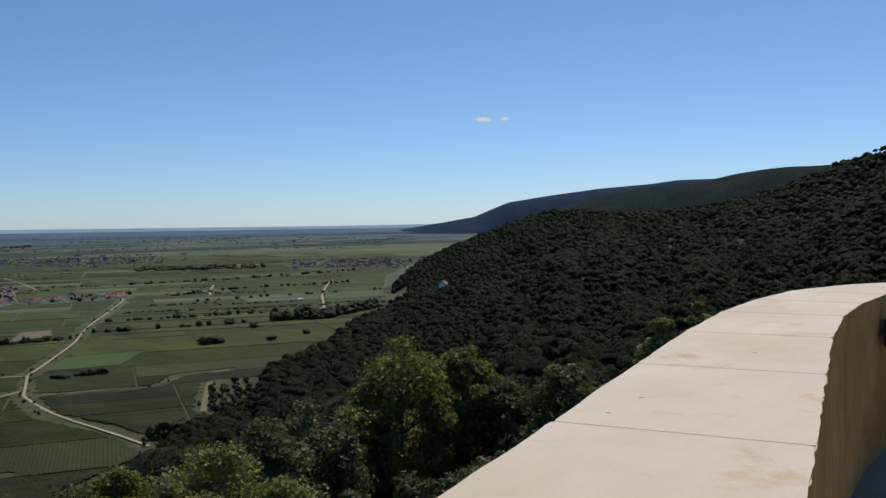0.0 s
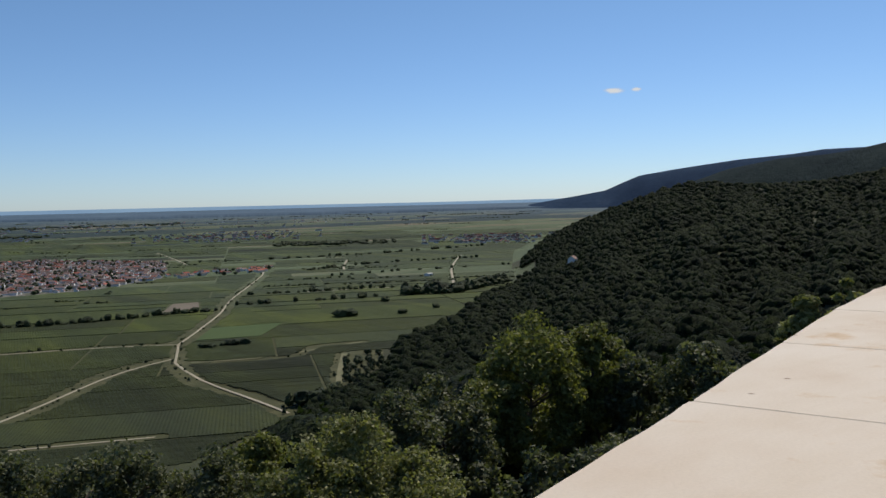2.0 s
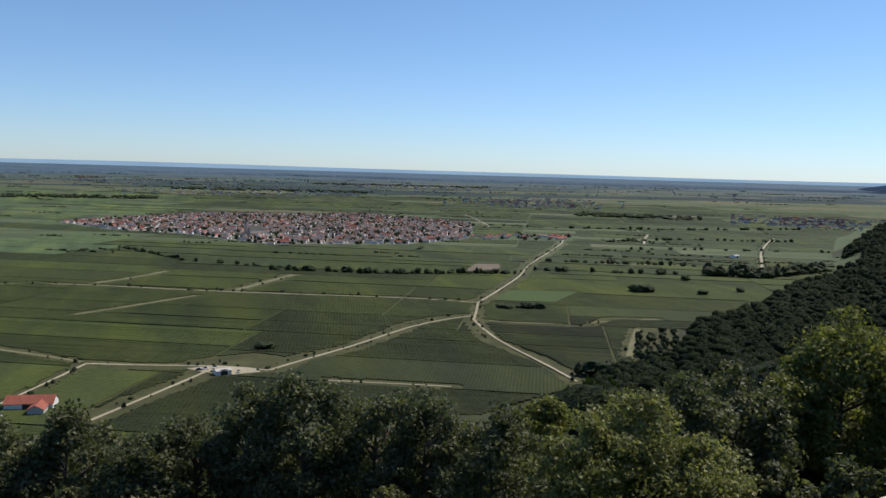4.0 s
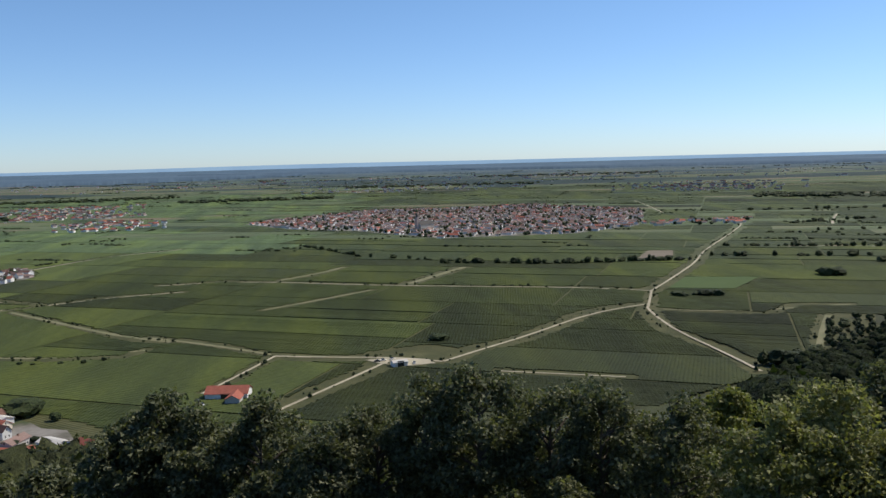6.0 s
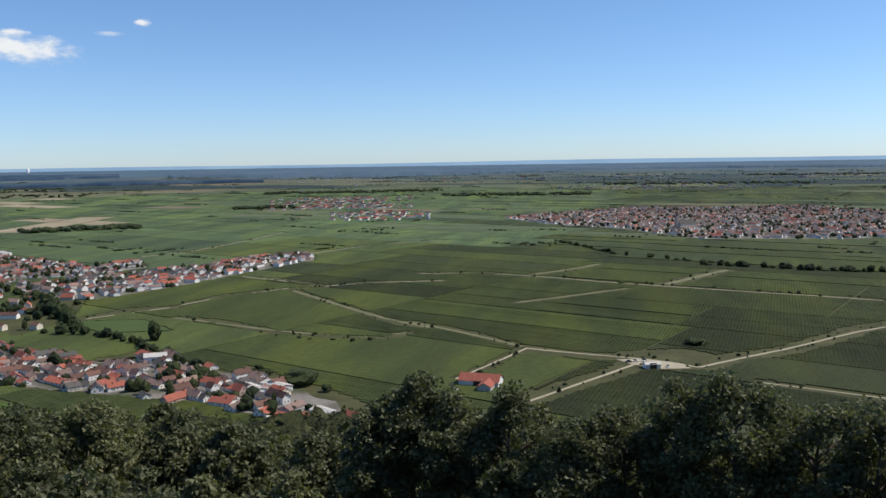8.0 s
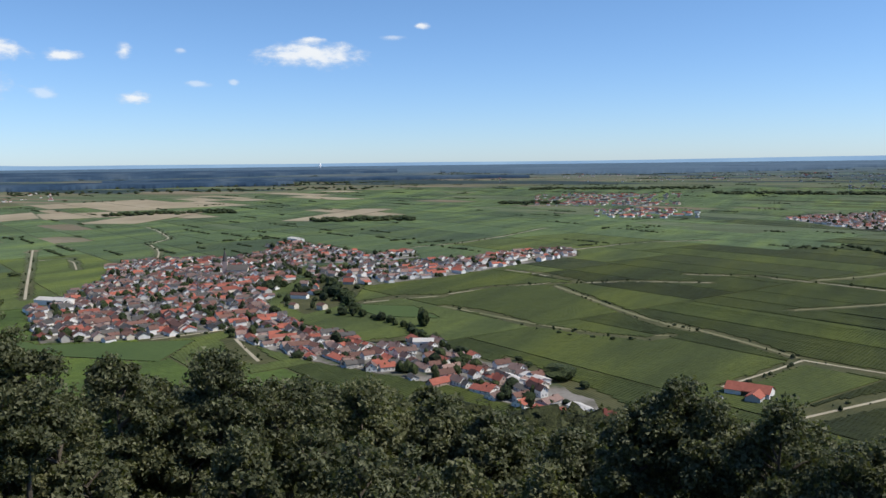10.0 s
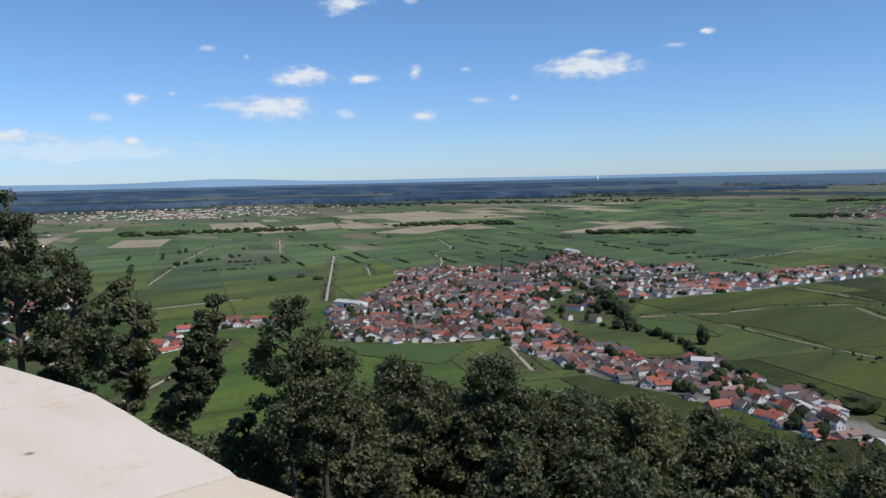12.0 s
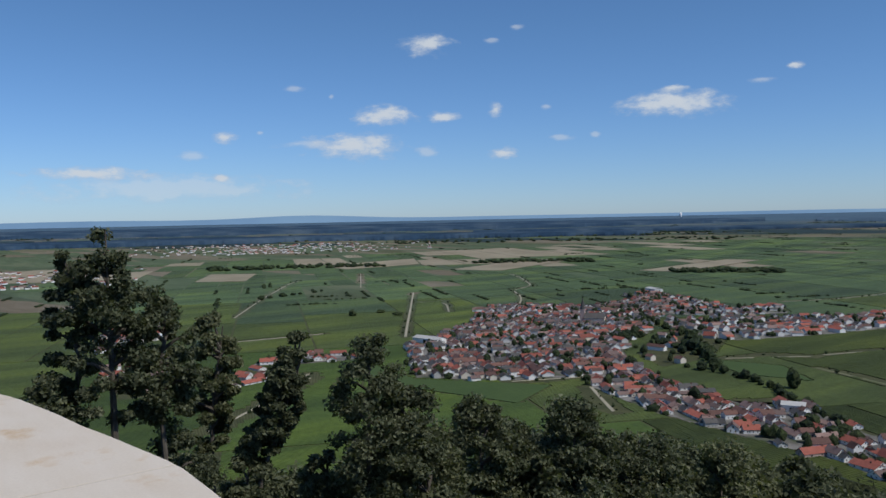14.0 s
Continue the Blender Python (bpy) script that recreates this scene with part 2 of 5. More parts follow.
def coping(name, stops):
    """Sawn pale sandstone with broad clouds of colour, brown stains and small pits."""
    m, n, l, b = shader(name, 0.8, 0.3)
    co = n.new("ShaderNodeTexCoord").outputs["Object"]
    c = ramp(n, l, noise_of(n, l, co, 1.3, 4), stops)
    vein = noise_of(n, l, mapped(n, l, co, (2.2, 9, 1), 20), 1.0, 5, 0.6)
    c = mixed(n, l, 0.5, c, ramp(n, l, vein, [(0.3, (0.90, 0.86, 0.80)), (0.6, (1, 1, 1))]), "MULTIPLY")
    stain = noise_of(n, l, co, 3.4, 6, 0.62)
    c = mixed(n, l, 1.0, c, ramp(n, l, stain, [(0.59, (1, 1, 1)), (0.67, (0.90, 0.79, 0.66)), (0.78, (0.66, 0.50, 0.36))]), "MULTIPLY")
    grain = noise_of(n, l, co, 120, 6, 0.7)
    c = mixed(n, l, 0.25, c, ramp(n, l, grain, [(0.3, (0.7, 0.68, 0.66)), (0.6, (1, 1, 1))]), "MULTIPLY")
    pits = n.new("ShaderNodeTexVoronoi")
    pits.inputs["Scale"].default_value = 9.0
    l.new(co, pits.inputs["Vector"])
    hole = ramp(n, l, pits.outputs["Distance"], [(0.05, (0.42, 0.36, 0.30)), (0.11, (1, 1, 1))])
    some = n.new("ShaderNodeSeparateColor")
    l.new(pits.outputs["Color"], some.inputs[0])
    c = mixed(n, l, math_of(n, l, "GREATER_THAN", some.outputs[0], 0.8), c, mixed(n, l, 1.0, c, hole, "MULTIPLY"))
    l.new(c, b.inputs["Base Color"])
    bumped(n, l, b, math_of(n, l, "ADD", grain, stain), 0.25, 0.002)
    return m


M_TOP = coping("pale_coping_sandstone", [(0.28, (0.585, 0.475, 0.37)), (0.45, (0.65, 0.565, 0.465)), (0.75, (0.69, 0.62, 0.53))])
M_TOP_B = coping("honey_coping_sandstone", [(0.30, (0.58, 0.45, 0.31)), (0.5, (0.635, 0.53, 0.405)), (0.75, (0.67, 0.59, 0.48))])
M_MORTAR = surface("pale_mortar", [(0.3, (0.56, 0.48, 0.39)), (0.7, (0.64, 0.56, 0.46))], 4.0, 90, 0.95, 0.4, 0.002)
M_WALL = surface("ochre_sandstone", [(0.3, (0.42, 0.20, 0.055)), (0.6, (0.60, 0.33, 0.10)), (0.8, (0.68, 0.43, 0.17))], 3.0, 30, 0.9, 0.6, 0.006)
M_PAVE = surface("grey_paving", [(0.3, (0.20, 0.19, 0.18)), (0.7, (0.30, 0.28, 0.26))], 2.0, 40, 0.9, 0.4, 0.004, 0.3, (1, 1, 1), 0.25)
M_BARK = surface("bark", [(0.3, (0.06, 0.05, 0.04)), (0.7, (0.14, 0.12, 0.095))], 2.0, 14, 0.95, 0.8, 0.02)
M_LEAF = [
    foliage("oak_leaves", (0.046, 0.055, 0.031), (0.098, 0.108, 0.060), (0.215, 0.222, 0.138), 0.5, 0.55, 0.38, 0.3),
    foliage("maple_leaves", (0.082, 0.092, 0.030), (0.160, 0.170, 0.056), (0.290, 0.292, 0.115), 0.5, 0.5, 0.45, 0.15),
    foliage("whitebeam_leaves", (0.100, 0.110, 0.040), (0.210, 0.215, 0.090), (0.380, 0.370, 0.180), 0.5, 0.5, 0.42, 0.2),
    foliage("olive_leaves", (0.064, 0.072, 0.036), (0.128, 0.136, 0.070), (0.240, 0.240, 0.140), 0.5, 0.55, 0.4, 0.2),
]
# darker copy of the slope canopy: the hill's back-lit shade in its colour
M_WOOD = foliage("backlit_canopy", (0.010, 0.019, 0.006), (0.018, 0.031, 0.010), (0.036, 0.052, 0.017), 0.009, 0.85, 0.36, 0.0, 0.35)
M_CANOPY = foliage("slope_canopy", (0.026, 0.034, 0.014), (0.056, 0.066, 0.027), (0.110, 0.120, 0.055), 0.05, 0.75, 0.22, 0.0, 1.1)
M_HEDGE = foliage("hedge_leaves", (0.018, 0.028, 0.012), (0.030, 0.045, 0.016), (0.055, 0.072, 0.026), 0.03, 0.7, 0.1, 0.0, 0.7)
PLASTERS = (("white", (0.88, 0.87, 0.84)), ("cream", (0.76, 0.69, 0.58)), ("grey", (0.55, 0.53, 0.50)), ("rose", (0.55, 0.42, 0.37)))
TILES = (("orange", (0.40, 0.130, 0.092)), ("brown", (0.19, 0.105, 0.085)), ("slate", (0.12, 0.115, 0.11)), ("faded", (0.29, 0.20, 0.175)))


def plaster_and_tiles(kin, islands):
    """Four plasters and four roof tiles; the joined rest varies island by island."""
    a = [surface("plaster_" + k + kin, [(0.3, tuple(0.9 * v for v in c)), (0.7, c)], 0.3, 2.0, 0.9, 0.1, 0.01, 0.2, (1, 1, 1), 0.15, islands) for k, c in PLASTERS]
    b = [surface("roof_tiles_" + k + kin, [(0.3, tuple(0.75 * v for v in c)), (0.7, c)], 0.5, 3.0, 0.85, 0.4, 0.04, 0.25, (1, 1, 1), 0.7, islands) for k, c in TILES]
    return a, b


M_PLASTER, M_TILE = plaster_and_tiles("", False)
M_PLASTER_REST, M_TILE_REST = plaster_and_tiles("_rest", True)
M_DARK = surface("dark_window_glass", [(0.3, (0.02, 0.022, 0.025)), (0.7, (0.04, 0.042, 0.045))], 1.0, 4.0, 0.2, 0.05, 0.005, 0.5)
# far ridges and wood belts: the blue of haze is in these base colours
M_MIDWOOD = surface("hazed_ridge_forest", [(0.3, (0.010, 0.019, 0.022)), (0.5, (0.015, 0.027, 0.029)), (0.7, (0.023, 0.037, 0.036))], 0.01, 0.08, 1.0, 0.9, 9.0, 0.05)
M_HILLWOOD = surface("hazed_hill_forest", [(0.3, (0.014, 0.034, 0.070)), (0.55, (0.021, 0.045, 0.086)), (0.75, (0.030, 0.056, 0.098))], 0.006, 0.06, 1.0, 0.6, 8.0, 0.05)
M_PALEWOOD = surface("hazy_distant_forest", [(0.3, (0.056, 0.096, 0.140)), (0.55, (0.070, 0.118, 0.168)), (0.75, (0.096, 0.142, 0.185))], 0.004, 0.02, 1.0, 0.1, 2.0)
M_RIMWOOD = surface("hazed_belt_forest", [(0.32, (0.026, 0.052, 0.090)), (0.5, (0.040, 0.072, 0.115)), (0.66, (0.080, 0.115, 0.150))], 0.006, 0.03, 1.0, 0.1, 3.0, 0.05)


# ---- the lie of the land ----
DEEP = 130.0  # the plain lies so far below the eye
LOW = EYE[2] - DEEP


def squeeze(d):
    """The plain in plan runs on to 60 km; past 2 km it is drawn in and rises towards eye level."""
    d = np.asarray(d, float)
    return np.where(d < 2000, d, 2000 + 620 * np.log1p(np.maximum(d - 2000, 0) / 620))


def on_plain(x, y, up=0.0):
    """Plan metres on the plain to the world."""
    d = math.hypot(x, y)
    k = float(squeeze(d)) / max(d, 1e-6)
    return Vector((x * k, y * k, EYE[2] - DEEP * k + up * k))


CREST_YAW = [-180, -130, -100, -80, -74, -70.7, -68, -65.3, -61.8, -59.3, -57.4, -54.4, -53.1, -50.6, -48.7, -46.5, -44.4, -42.7, -42.3, -40.5, -38.9, -38, -35.9, -34, -33.2, -31.4, -29.2, -27, -20, 0, 14, 27, 36, 40, 90, 110, 140, 180]
CREST_FAR = [900, 900, 1000, 1150, 1200, 1270, 1320, 1360, 1420, 1480, 1530, 1620, 1660, 1750, 1800, 1850, 1850, 1720, 1280, 1160, 1005, 910, 825, 770, 640, 590, 556, 505, 430, 402, 374, 374, 396, 406, 400, 500, 700, 900]
CREST_RISE = [8, 9, 8, 5.6, 4.0, 2.9, 1.85, 1.1, 0.55, 0.42, 0.45, 0.72, 0.62, -0.2, -0.85, -1.7, -2.7, -4.1] + [None] * 17 + [-9, 2, 8]
CREST_RISE = [math.degrees(-math.atan(DEEP / f)) if e is None else e for f, e in zip(CREST_FAR, CREST_RISE)]
NEAR_FALL = [(-180, 3), (-110, 0), (-85, -11), (-50, -15), (-35, -17.5), (-15, -20.5), (80, -20.5), (110, -10), (140, 1), (180, 3)]


def land(x, y):
    """The height of the ground; x and y are arrays in the world."""
    x, y = np.asarray(x, float), np.asarray(y, float)
    r = np.hypot(x, y) + 1e-6
    yaw = np.degrees(np.arctan2(-x, y))
    rc = np.interp(yaw, CREST_YAW, CREST_FAR)
    ec = np.interp(yaw, CREST_YAW, CREST_RISE)
    en = np.interp(yaw, [a for a, _ in NEAR_FALL], [b for _, b in NEAR_FALL])
    z200 = 200 * np.tan(np.radians(en))
    # close to the terrace
    steep = np.clip(-en / 20.5, 0, 1)
    close = np.interp(r, [0, 9, 13, 40, 100, 200], [-4, -4.5, -7, -24, -43, 0]) * steep + (1 - steep) * np.interp(r, [0, 15, 200], [-4, -4, 0])
    close = close + z200 * np.clip((r - 100) / 100, 0, 1)
    t = np.clip(np.log(np.maximum(r, 200) / 200) / np.log(rc / 200), 0, 1)
    slope = r * np.tan(np.radians(en + (ec - en) * t))
    # spurs and gullies down the hill's flank
    flank = np.clip((r - 260) / 300, 0, 1) * np.clip((-44 - yaw) / 6, 0, 1) * np.clip((rc - r) / 260, 0, 1)
    slope = slope + flank * 7 * (np.sin(yaw * 0.62 + r * 0.0052) + 0.6 * np.sin(yaw * 1.45 + 1.0 - r * 0.004) + 0.5 * np.sin(r * 0.013 + yaw * 0.3))
    z = np.where(r < 200, close, slope)
    # past the crest the hill falls away to the plain
    true = np.where(r < 2000, r, 2000 + 620 * np.expm1(np.maximum(r - 2000, 0) / 620))
    flat = -DEEP * r / true
    over = np.clip((r - rc) / 700, 0, 1)
    top = rc * np.tan(np.radians(ec))
    back = top + (flat - top) * (over * over * (3 - 2 * over))
    z = np.where(r > rc, back, np.maximum(z, flat))
    return z + EYE[2]


# ---- mesh helpers ----
def np_mesh(name, verts, faces, mats, index=None, smooth=False):
    """A mesh from arrays: verts (n, 3) and faces (m, k)."""
    me = bpy.data.meshes.new(name)
    verts, faces = np.asarray(verts, np.float32), np.asarray(faces, np.int32)
    k = faces.shape[1]
    me.vertices.add(len(verts))
    me.vertices.foreach_set("co", verts.ravel())
    me.loops.add(faces.size)
    me.loops.foreach_set("vertex_index", faces.ravel())
    me.polygons.add(len(faces))
    me.polygons.foreach_set("loop_start", np.arange(0, faces.size, k, dtype=np.int32))
    me.polygons.foreach_set("loop_total", np.full(len(faces), k, np.int32))
    for m in mats:
        me.materials.append(m)
    if index is not None:
        me.polygons.foreach_set("material_index", np.asarray(index, np.int32))
    me.polygons.foreach_set("use_smooth", np.full(len(faces), smooth, bool))
    me.update(calc_edges=True)
    return me


def part(name, bm, material, parent, label=""):
    me = bpy.data.meshes.new(name)
    bm.to_mesh(me)
    bm.free()
    me.materials.append(material)
    ob = new(name, me)
    ob.parent = parent
    if label:
        ob["label"] = label
    return ob


def box(bm, x0, y0, z0, x1, y1, z1, bevel=0.0):
    m = Matrix.Translation(((x0 + x1) / 2, (y0 + y1) / 2, (z0 + z1) / 2)) @ Matrix.Diagonal((x1 - x0, y1 - y0, z1 - z0, 1))
    made = bmesh.ops.create_cube(bm, size=1, matrix=m)
    if bevel:
        edges = {e for v in made["verts"] for e in v.link_edges}
        bmesh.ops.bevel(bm, geom=list(edges), offset=bevel, segments=2, affect="EDGES", profile=0.5)
    return made


def prism(bm, outline, z0, z1):
    """A solid between two heights on an outline that runs anticlockwise."""
    low = [bm.verts.new((x, y, z0)) for x, y in outline]
    high = [bm.verts.new((x, y, z1)) for x, y in outline]
    bm.faces.new(high)
    bm.faces.new(low[::-1])
    for i in range(len(outline)):
        j = (i + 1) % len(outline)
        bm.faces.new((low[i], low[j], high[j], high[i]))


# ---- ground ----
def ground():
    rings = np.concatenate([np.linspace(0, 40, 9), np.linspace(46, 200, 24), np.geomspace(210, 2000, 70), np.linspace(2040, 4750, 60)])
    yaws = np.radians(np.concatenate([np.arange(-180, -90, 3.0), np.arange(-90, 100, 0.75), np.arange(100, 180, 3.0)]))
    rr, aa = np.meshgrid(rings, yaws, indexing="ij")
    x, y = -np.sin(aa) * rr, np.cos(aa) * rr
    z = land(x, y)
    n_r, n_a = rr.shape
    i = np.arange(n_r - 1)[:, None] * n_a
    a = np.arange(n_a)[None, :]
    b = (a + 1) % n_a
    faces = np.stack([i + a, i + n_a + a, i + n_a + b, i + b], -1).reshape(-1, 4)
    yaw_d = np.degrees(aa)
    rc = np.interp(yaw_d, CREST_YAW, CREST_FAR)
    meadow = (yaw_d > -43.8) & (yaw_d < -40.6) & (rr > 1380) & (rr < 1570)
    hill = ((rr < rc + 6) & ~meadow) | ((yaw_d < -43.6) & (rr < rc + 350)) | (yaw_d > 105)
    hill_face = hill[:-1, :].reshape(-1)
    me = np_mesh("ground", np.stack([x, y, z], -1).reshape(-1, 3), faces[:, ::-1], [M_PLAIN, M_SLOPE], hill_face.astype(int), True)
    true = np.where(rr < 2000, rr, 2000 + 620 * np.expm1(np.maximum(rr - 2000, 0) / 620))
    k = true / np.maximum(rr, 1e-6)
    plan = np.stack([x * k, y * k, 0 * x], -1).reshape(-1, 3).astype(np.float32)
    at = me.attributes.new("plan", "FLOAT_VECTOR", "POINT")
    at.data.foreach_set("vector", plan.ravel())
    return tagged(new("ground", me), "wooded hillside falling to a green plain of vineyards", "ground", kind="structure")


ground()


# ---- far hills ----
def ridge(name, label, yaws, far, rises, foot, depth, mat, bumps):
    """A long wooded ridge: crest heights in degrees over the eye, by direction."""
    a = np.radians(np.arange(yaws[0], yaws[-1] + 0.01, 0.25))
    e = np.interp(np.degrees(a), yaws, rises)
    s = np.linspace(-1, 1, 25)
    aa, ss = np.meshgrid(a, s, indexing="ij")
    r = far + ss * depth
    top = far * np.tan(np.radians(e))[:, None]
    h = foot + (top - foot) * np.cos(ss * math.pi / 2) ** 0.8
    x, y = -np.sin(aa) * r, np.cos(aa) * r
    wob = np.array([noise.noise((px * bumps, py * bumps, 3.0)) for px, py in zip(x.ravel(), y.ravel())]).reshape(x.shape)
    h = h + wob * 0.05 * np.abs(top - foot) * (1 - np.abs(ss))
    na, ns = aa.shape
    i = np.arange(na - 1)[:, None] * ns + np.arange(ns - 1)[None, :]
    faces = np.stack([i, i + ns, i + ns + 1, i + 1], -1).reshape(-1, 4)
    me = np_mesh(name, np.stack([x, y, h + EYE[2]], -1).reshape(-1, 3), faces, [mat], None, True)
    return tagged(new(name, me), label, "hill", kind="structure")


ridge("hill_middle", "distant wooded ridge, haze blue in its green", [-96, -80, -70.7, -68.7, -65.3, -61.8, -59.3, -56.3, -54.4, -52, -50],
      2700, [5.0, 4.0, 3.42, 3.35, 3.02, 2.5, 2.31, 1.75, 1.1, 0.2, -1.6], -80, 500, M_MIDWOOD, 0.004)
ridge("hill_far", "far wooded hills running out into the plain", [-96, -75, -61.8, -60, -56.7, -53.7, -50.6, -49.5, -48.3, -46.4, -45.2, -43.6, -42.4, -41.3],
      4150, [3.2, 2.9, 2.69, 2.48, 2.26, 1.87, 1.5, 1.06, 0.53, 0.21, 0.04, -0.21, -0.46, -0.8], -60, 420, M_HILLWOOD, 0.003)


# ---- terrace ----
def offset_line(line, d):
    """The line moved to its left by d."""
    out = []
    for i, (x, y) in enumerate(line):
        a, b = line[max(i - 1, 0)], line[min(i + 1, len(line) - 1)]
        w = Vector((b[0] - a[0], b[1] - a[1])).normalized()
        out.append((x - w.y * d, y + w.x * d))
    return out


OUTER = [(-6.2, -0.75), (-4.7, 0.02), (-3.3, 0.50), (-2.1, 0.68), (-1.3, 0.66), (-0.3, 0.74), (0.85, 1.0), (1.7, 1.27), (2.6, 1.56), (3.5, 1.85), (4.4, 2.1), (5.2, 2.25), (6.0, 2.33), (6.7, 2.21), (7.4, 1.92), (8.2, 1.35)]
INNER = offset_line(OUTER, -0.62)


def parapet():
    base = tagged(new("parapet"), "curved terrace parapet of ochre sandstone with pale coping slabs", "parapet")
    base.location = (0, 0, 0)
    for i in range(len(OUTER) - 1):
        g = 0.0012
        a, b, c, d = Vector(OUTER[i]), Vector(OUTER[i + 1]), Vector(INNER[i + 1]), Vector(INNER[i])
        w, v = (b - a).normalized() * g, (c - d).normalized() * g
        # the edges are chipped
        rim_in, rim_out = [], []
        for k in range(25):
            f = k / 24
            chip = noise.noise((f * 9 + i * 7, 0.5, 0)) * 0.006 + noise.noise((f * 31 + i * 7, 2.5, 0)) * 0.005
            p = (d + v).lerp(c - v, f)
            rim_in.append(tuple(p + (a - d).normalized() * (chip + 0.004)))
            chip = noise.noise((f * 5 + i * 3, 7.5, 0)) * 0.006
            p = (a + w).lerp(b - w, f)
            rim_out.append(tuple(p + (d - a).normalized() * (chip + 0.004)))
        bm = bmesh.new()
        prism(bm, rim_in + rim_out[::-1], 0.93 + 0.0005, 1.0)
        edges = [e for e in bm.edges if all(q.co.z > 0.99 for q in e.verts)]
        bmesh.ops.bevel(bm, geom=edges, offset=0.004, segments=2, affect="EDGES")
        slab = part("coping_slab", bm, M_TOP_B if i in (4, 5) else M_TOP, base)
        slab.data.materials.append(M_WALL)
        for f in slab.data.polygons:
            f.material_index = 1 if abs(f.normal.xy.dot((a - d).normalized())) > 0.8 else 0
        if i:
            bm = bmesh.new()
            q = Vector((-(d - a).y, (d - a).x)).normalized() * 0.006
            e0, e1 = a.lerp(d, 0.02), a.lerp(d, 0.98)
            prism(bm, [tuple(p) for p in (e0 + q, e1 + q, e1 - q, e0 - q)][::-1 if (e1 - e0).cross(q) > 0 else 1], 0.94, 0.9992)
            bmesh.ops.recalc_face_normals(bm, faces=bm.faces)
            part("mortar_joint", bm, M_MORTAR, base)
        bm = bmesh.new()
        n1, n2 = (a - d).normalized() * 0.006, (b - c).normalized() * 0.006
        prism(bm, [tuple(p) for p in (d + n1, c + n2, b - n2, a - n1)], -4.6, 0.93)
        part("wall_block", bm, M_WALL, base)
    return base


parapet()


def terrace():
    bm = bmesh.new()
    inner = offset_line(OUTER, -0.60)
    prism(bm, [(-7, -9), (9, -9)] + inner[::-1], -4.5, -0.02)
    me = bpy.data.meshes.new("terrace_floor")
    bm.to_mesh(me)
    bm.free()
    me.materials.append(M_PAVE)
    return tagged(new("terrace_floor", me), "grey stone paving of the viewing terrace", "floor", kind="structure")


terrace()


# ---- roads ----
def ribbon(name, width, line, mat, label, up):
    pts = []
    for (x0, y0), (x1, y1) in zip(line, line[1:]):
        k = max(1, int(math.hypot(x1 - x0, y1 - y0) / 25))
        pts += [(x0 + (x1 - x0) * i / k, y0 + (y1 - y0) * i / k) for i in range(k)]
    pts.append(line[-1])
    for _ in range(4):
        pts = [pts[0]] + [tuple((pts[i - 1][j] + 2 * pts[i][j] + pts[i + 1][j]) / 4 for j in (0, 1)) for i in range(1, len(pts) - 1)] + [pts[-1]]
    rim = [offset_line(pts, s) for s in (width / 2 + 0.3, width / 2, -width / 2, -width / 2 - 0.3)]
    verts, faces = [], []
    for i in range(len(pts)):
        for j, lift in enumerate((0.0, up, up, 0.0)):
            verts.append(on_plain(*rim[j][i], lift + 0.05))
        if i:
            for j in range(3):
                q = 4 * i + j
                faces.append((q - 4, q, q + 1, q - 3))
    me = np_mesh(name, verts, faces, [mat])
    return tagged(new(name, me), label, name, kind="structure")


LINES_ROAD = []


def road(width, line):
    LINES_ROAD.append((width, line))
    ribbon("road", width * 0.66, line, M_ROAD, "pale concrete farm road between the vineyards", 0.12)


def track(width, line):
    LINES_ROAD.append((width, line))
    ribbon("track", width, line, M_TRACK, "dry grassy track between vineyard parcels", 0.1)


road(2.79, [(236, 474), (239, 511), (237, 543), (231, 577), (226, 606), (233, 652), (243, 697)])
road(3.1, [(279, 789), (329, 866), (384, 955), (402, 981), (451, 1081), (514, 1187), (595, 1317), (692, 1480)])
road(2.48, [(243, 697), (261, 740), (279, 789)])
road(3.1, [(249, 717), (221, 710), (196, 694), (176, 676), (148, 639), (113, 596), (93, 581), (71, 567), (49, 538)])
road(3.1, [(49, 538), (28, 550), (18, 560), (3, 563), (-8, 557), (-44, 568), (-64, 577)])
road(2.17, [(-64, 577), (-74, 547), (-84, 515), (-97, 487)])
road(2.79, [(18, 555), (6, 531), (-7, 510), (-34, 474), (-49, 445)])
road(2.48, [(279, 789), (253, 812), (216, 830), (160, 848), (103, 866), (46, 888), (-12, 911), (-71, 943), (-114, 959), (-163, 981), (-232, 961)])
road(4.96, [(802, 1028), (884, 1135), (982, 1266), (1118, 1429), (1280, 1609)])
road(1.86, [(81, 506), (127, 488), (153, 477)])
road(3.72, [(-459, 975), (-455, 1159), (-425, 1226), (-396, 1308), (-366, 1339), (-296, 1393)])
road(2.48, [(-438, 913), (-397, 903), (-351, 875), (-312, 849), (-363, 811), (-393, 781), (-408, 717)])
road(2.48, [(-312, 849), (-274, 883), (-193, 905)])
road(3.1, [(-455, 638), (-445, 681), (-411, 701)])
road(3.72, [(-176, 424), (-152, 414), (-137, 406)])
road(3.1, [(-689, 1104), (-652, 1186), (-643, 1325), (-648, 1534)])
road(3.4, [(-770, 504), (-864, 569), (-997, 662), (-1224, 820)])
road(4.96, [(-868, 303), (-868, 359), (-862, 396), (-857, 450)])
road(3.1, [(-505, 182), (-536, 217), (-546, 233), (-595, 283), (-642, 321)])
road(3, [(-1083, 432), (-1316, 575), (-1604, 765), (-1666, 821)])
road(2.6, [(-1388, 809), (-1753, 1022)])
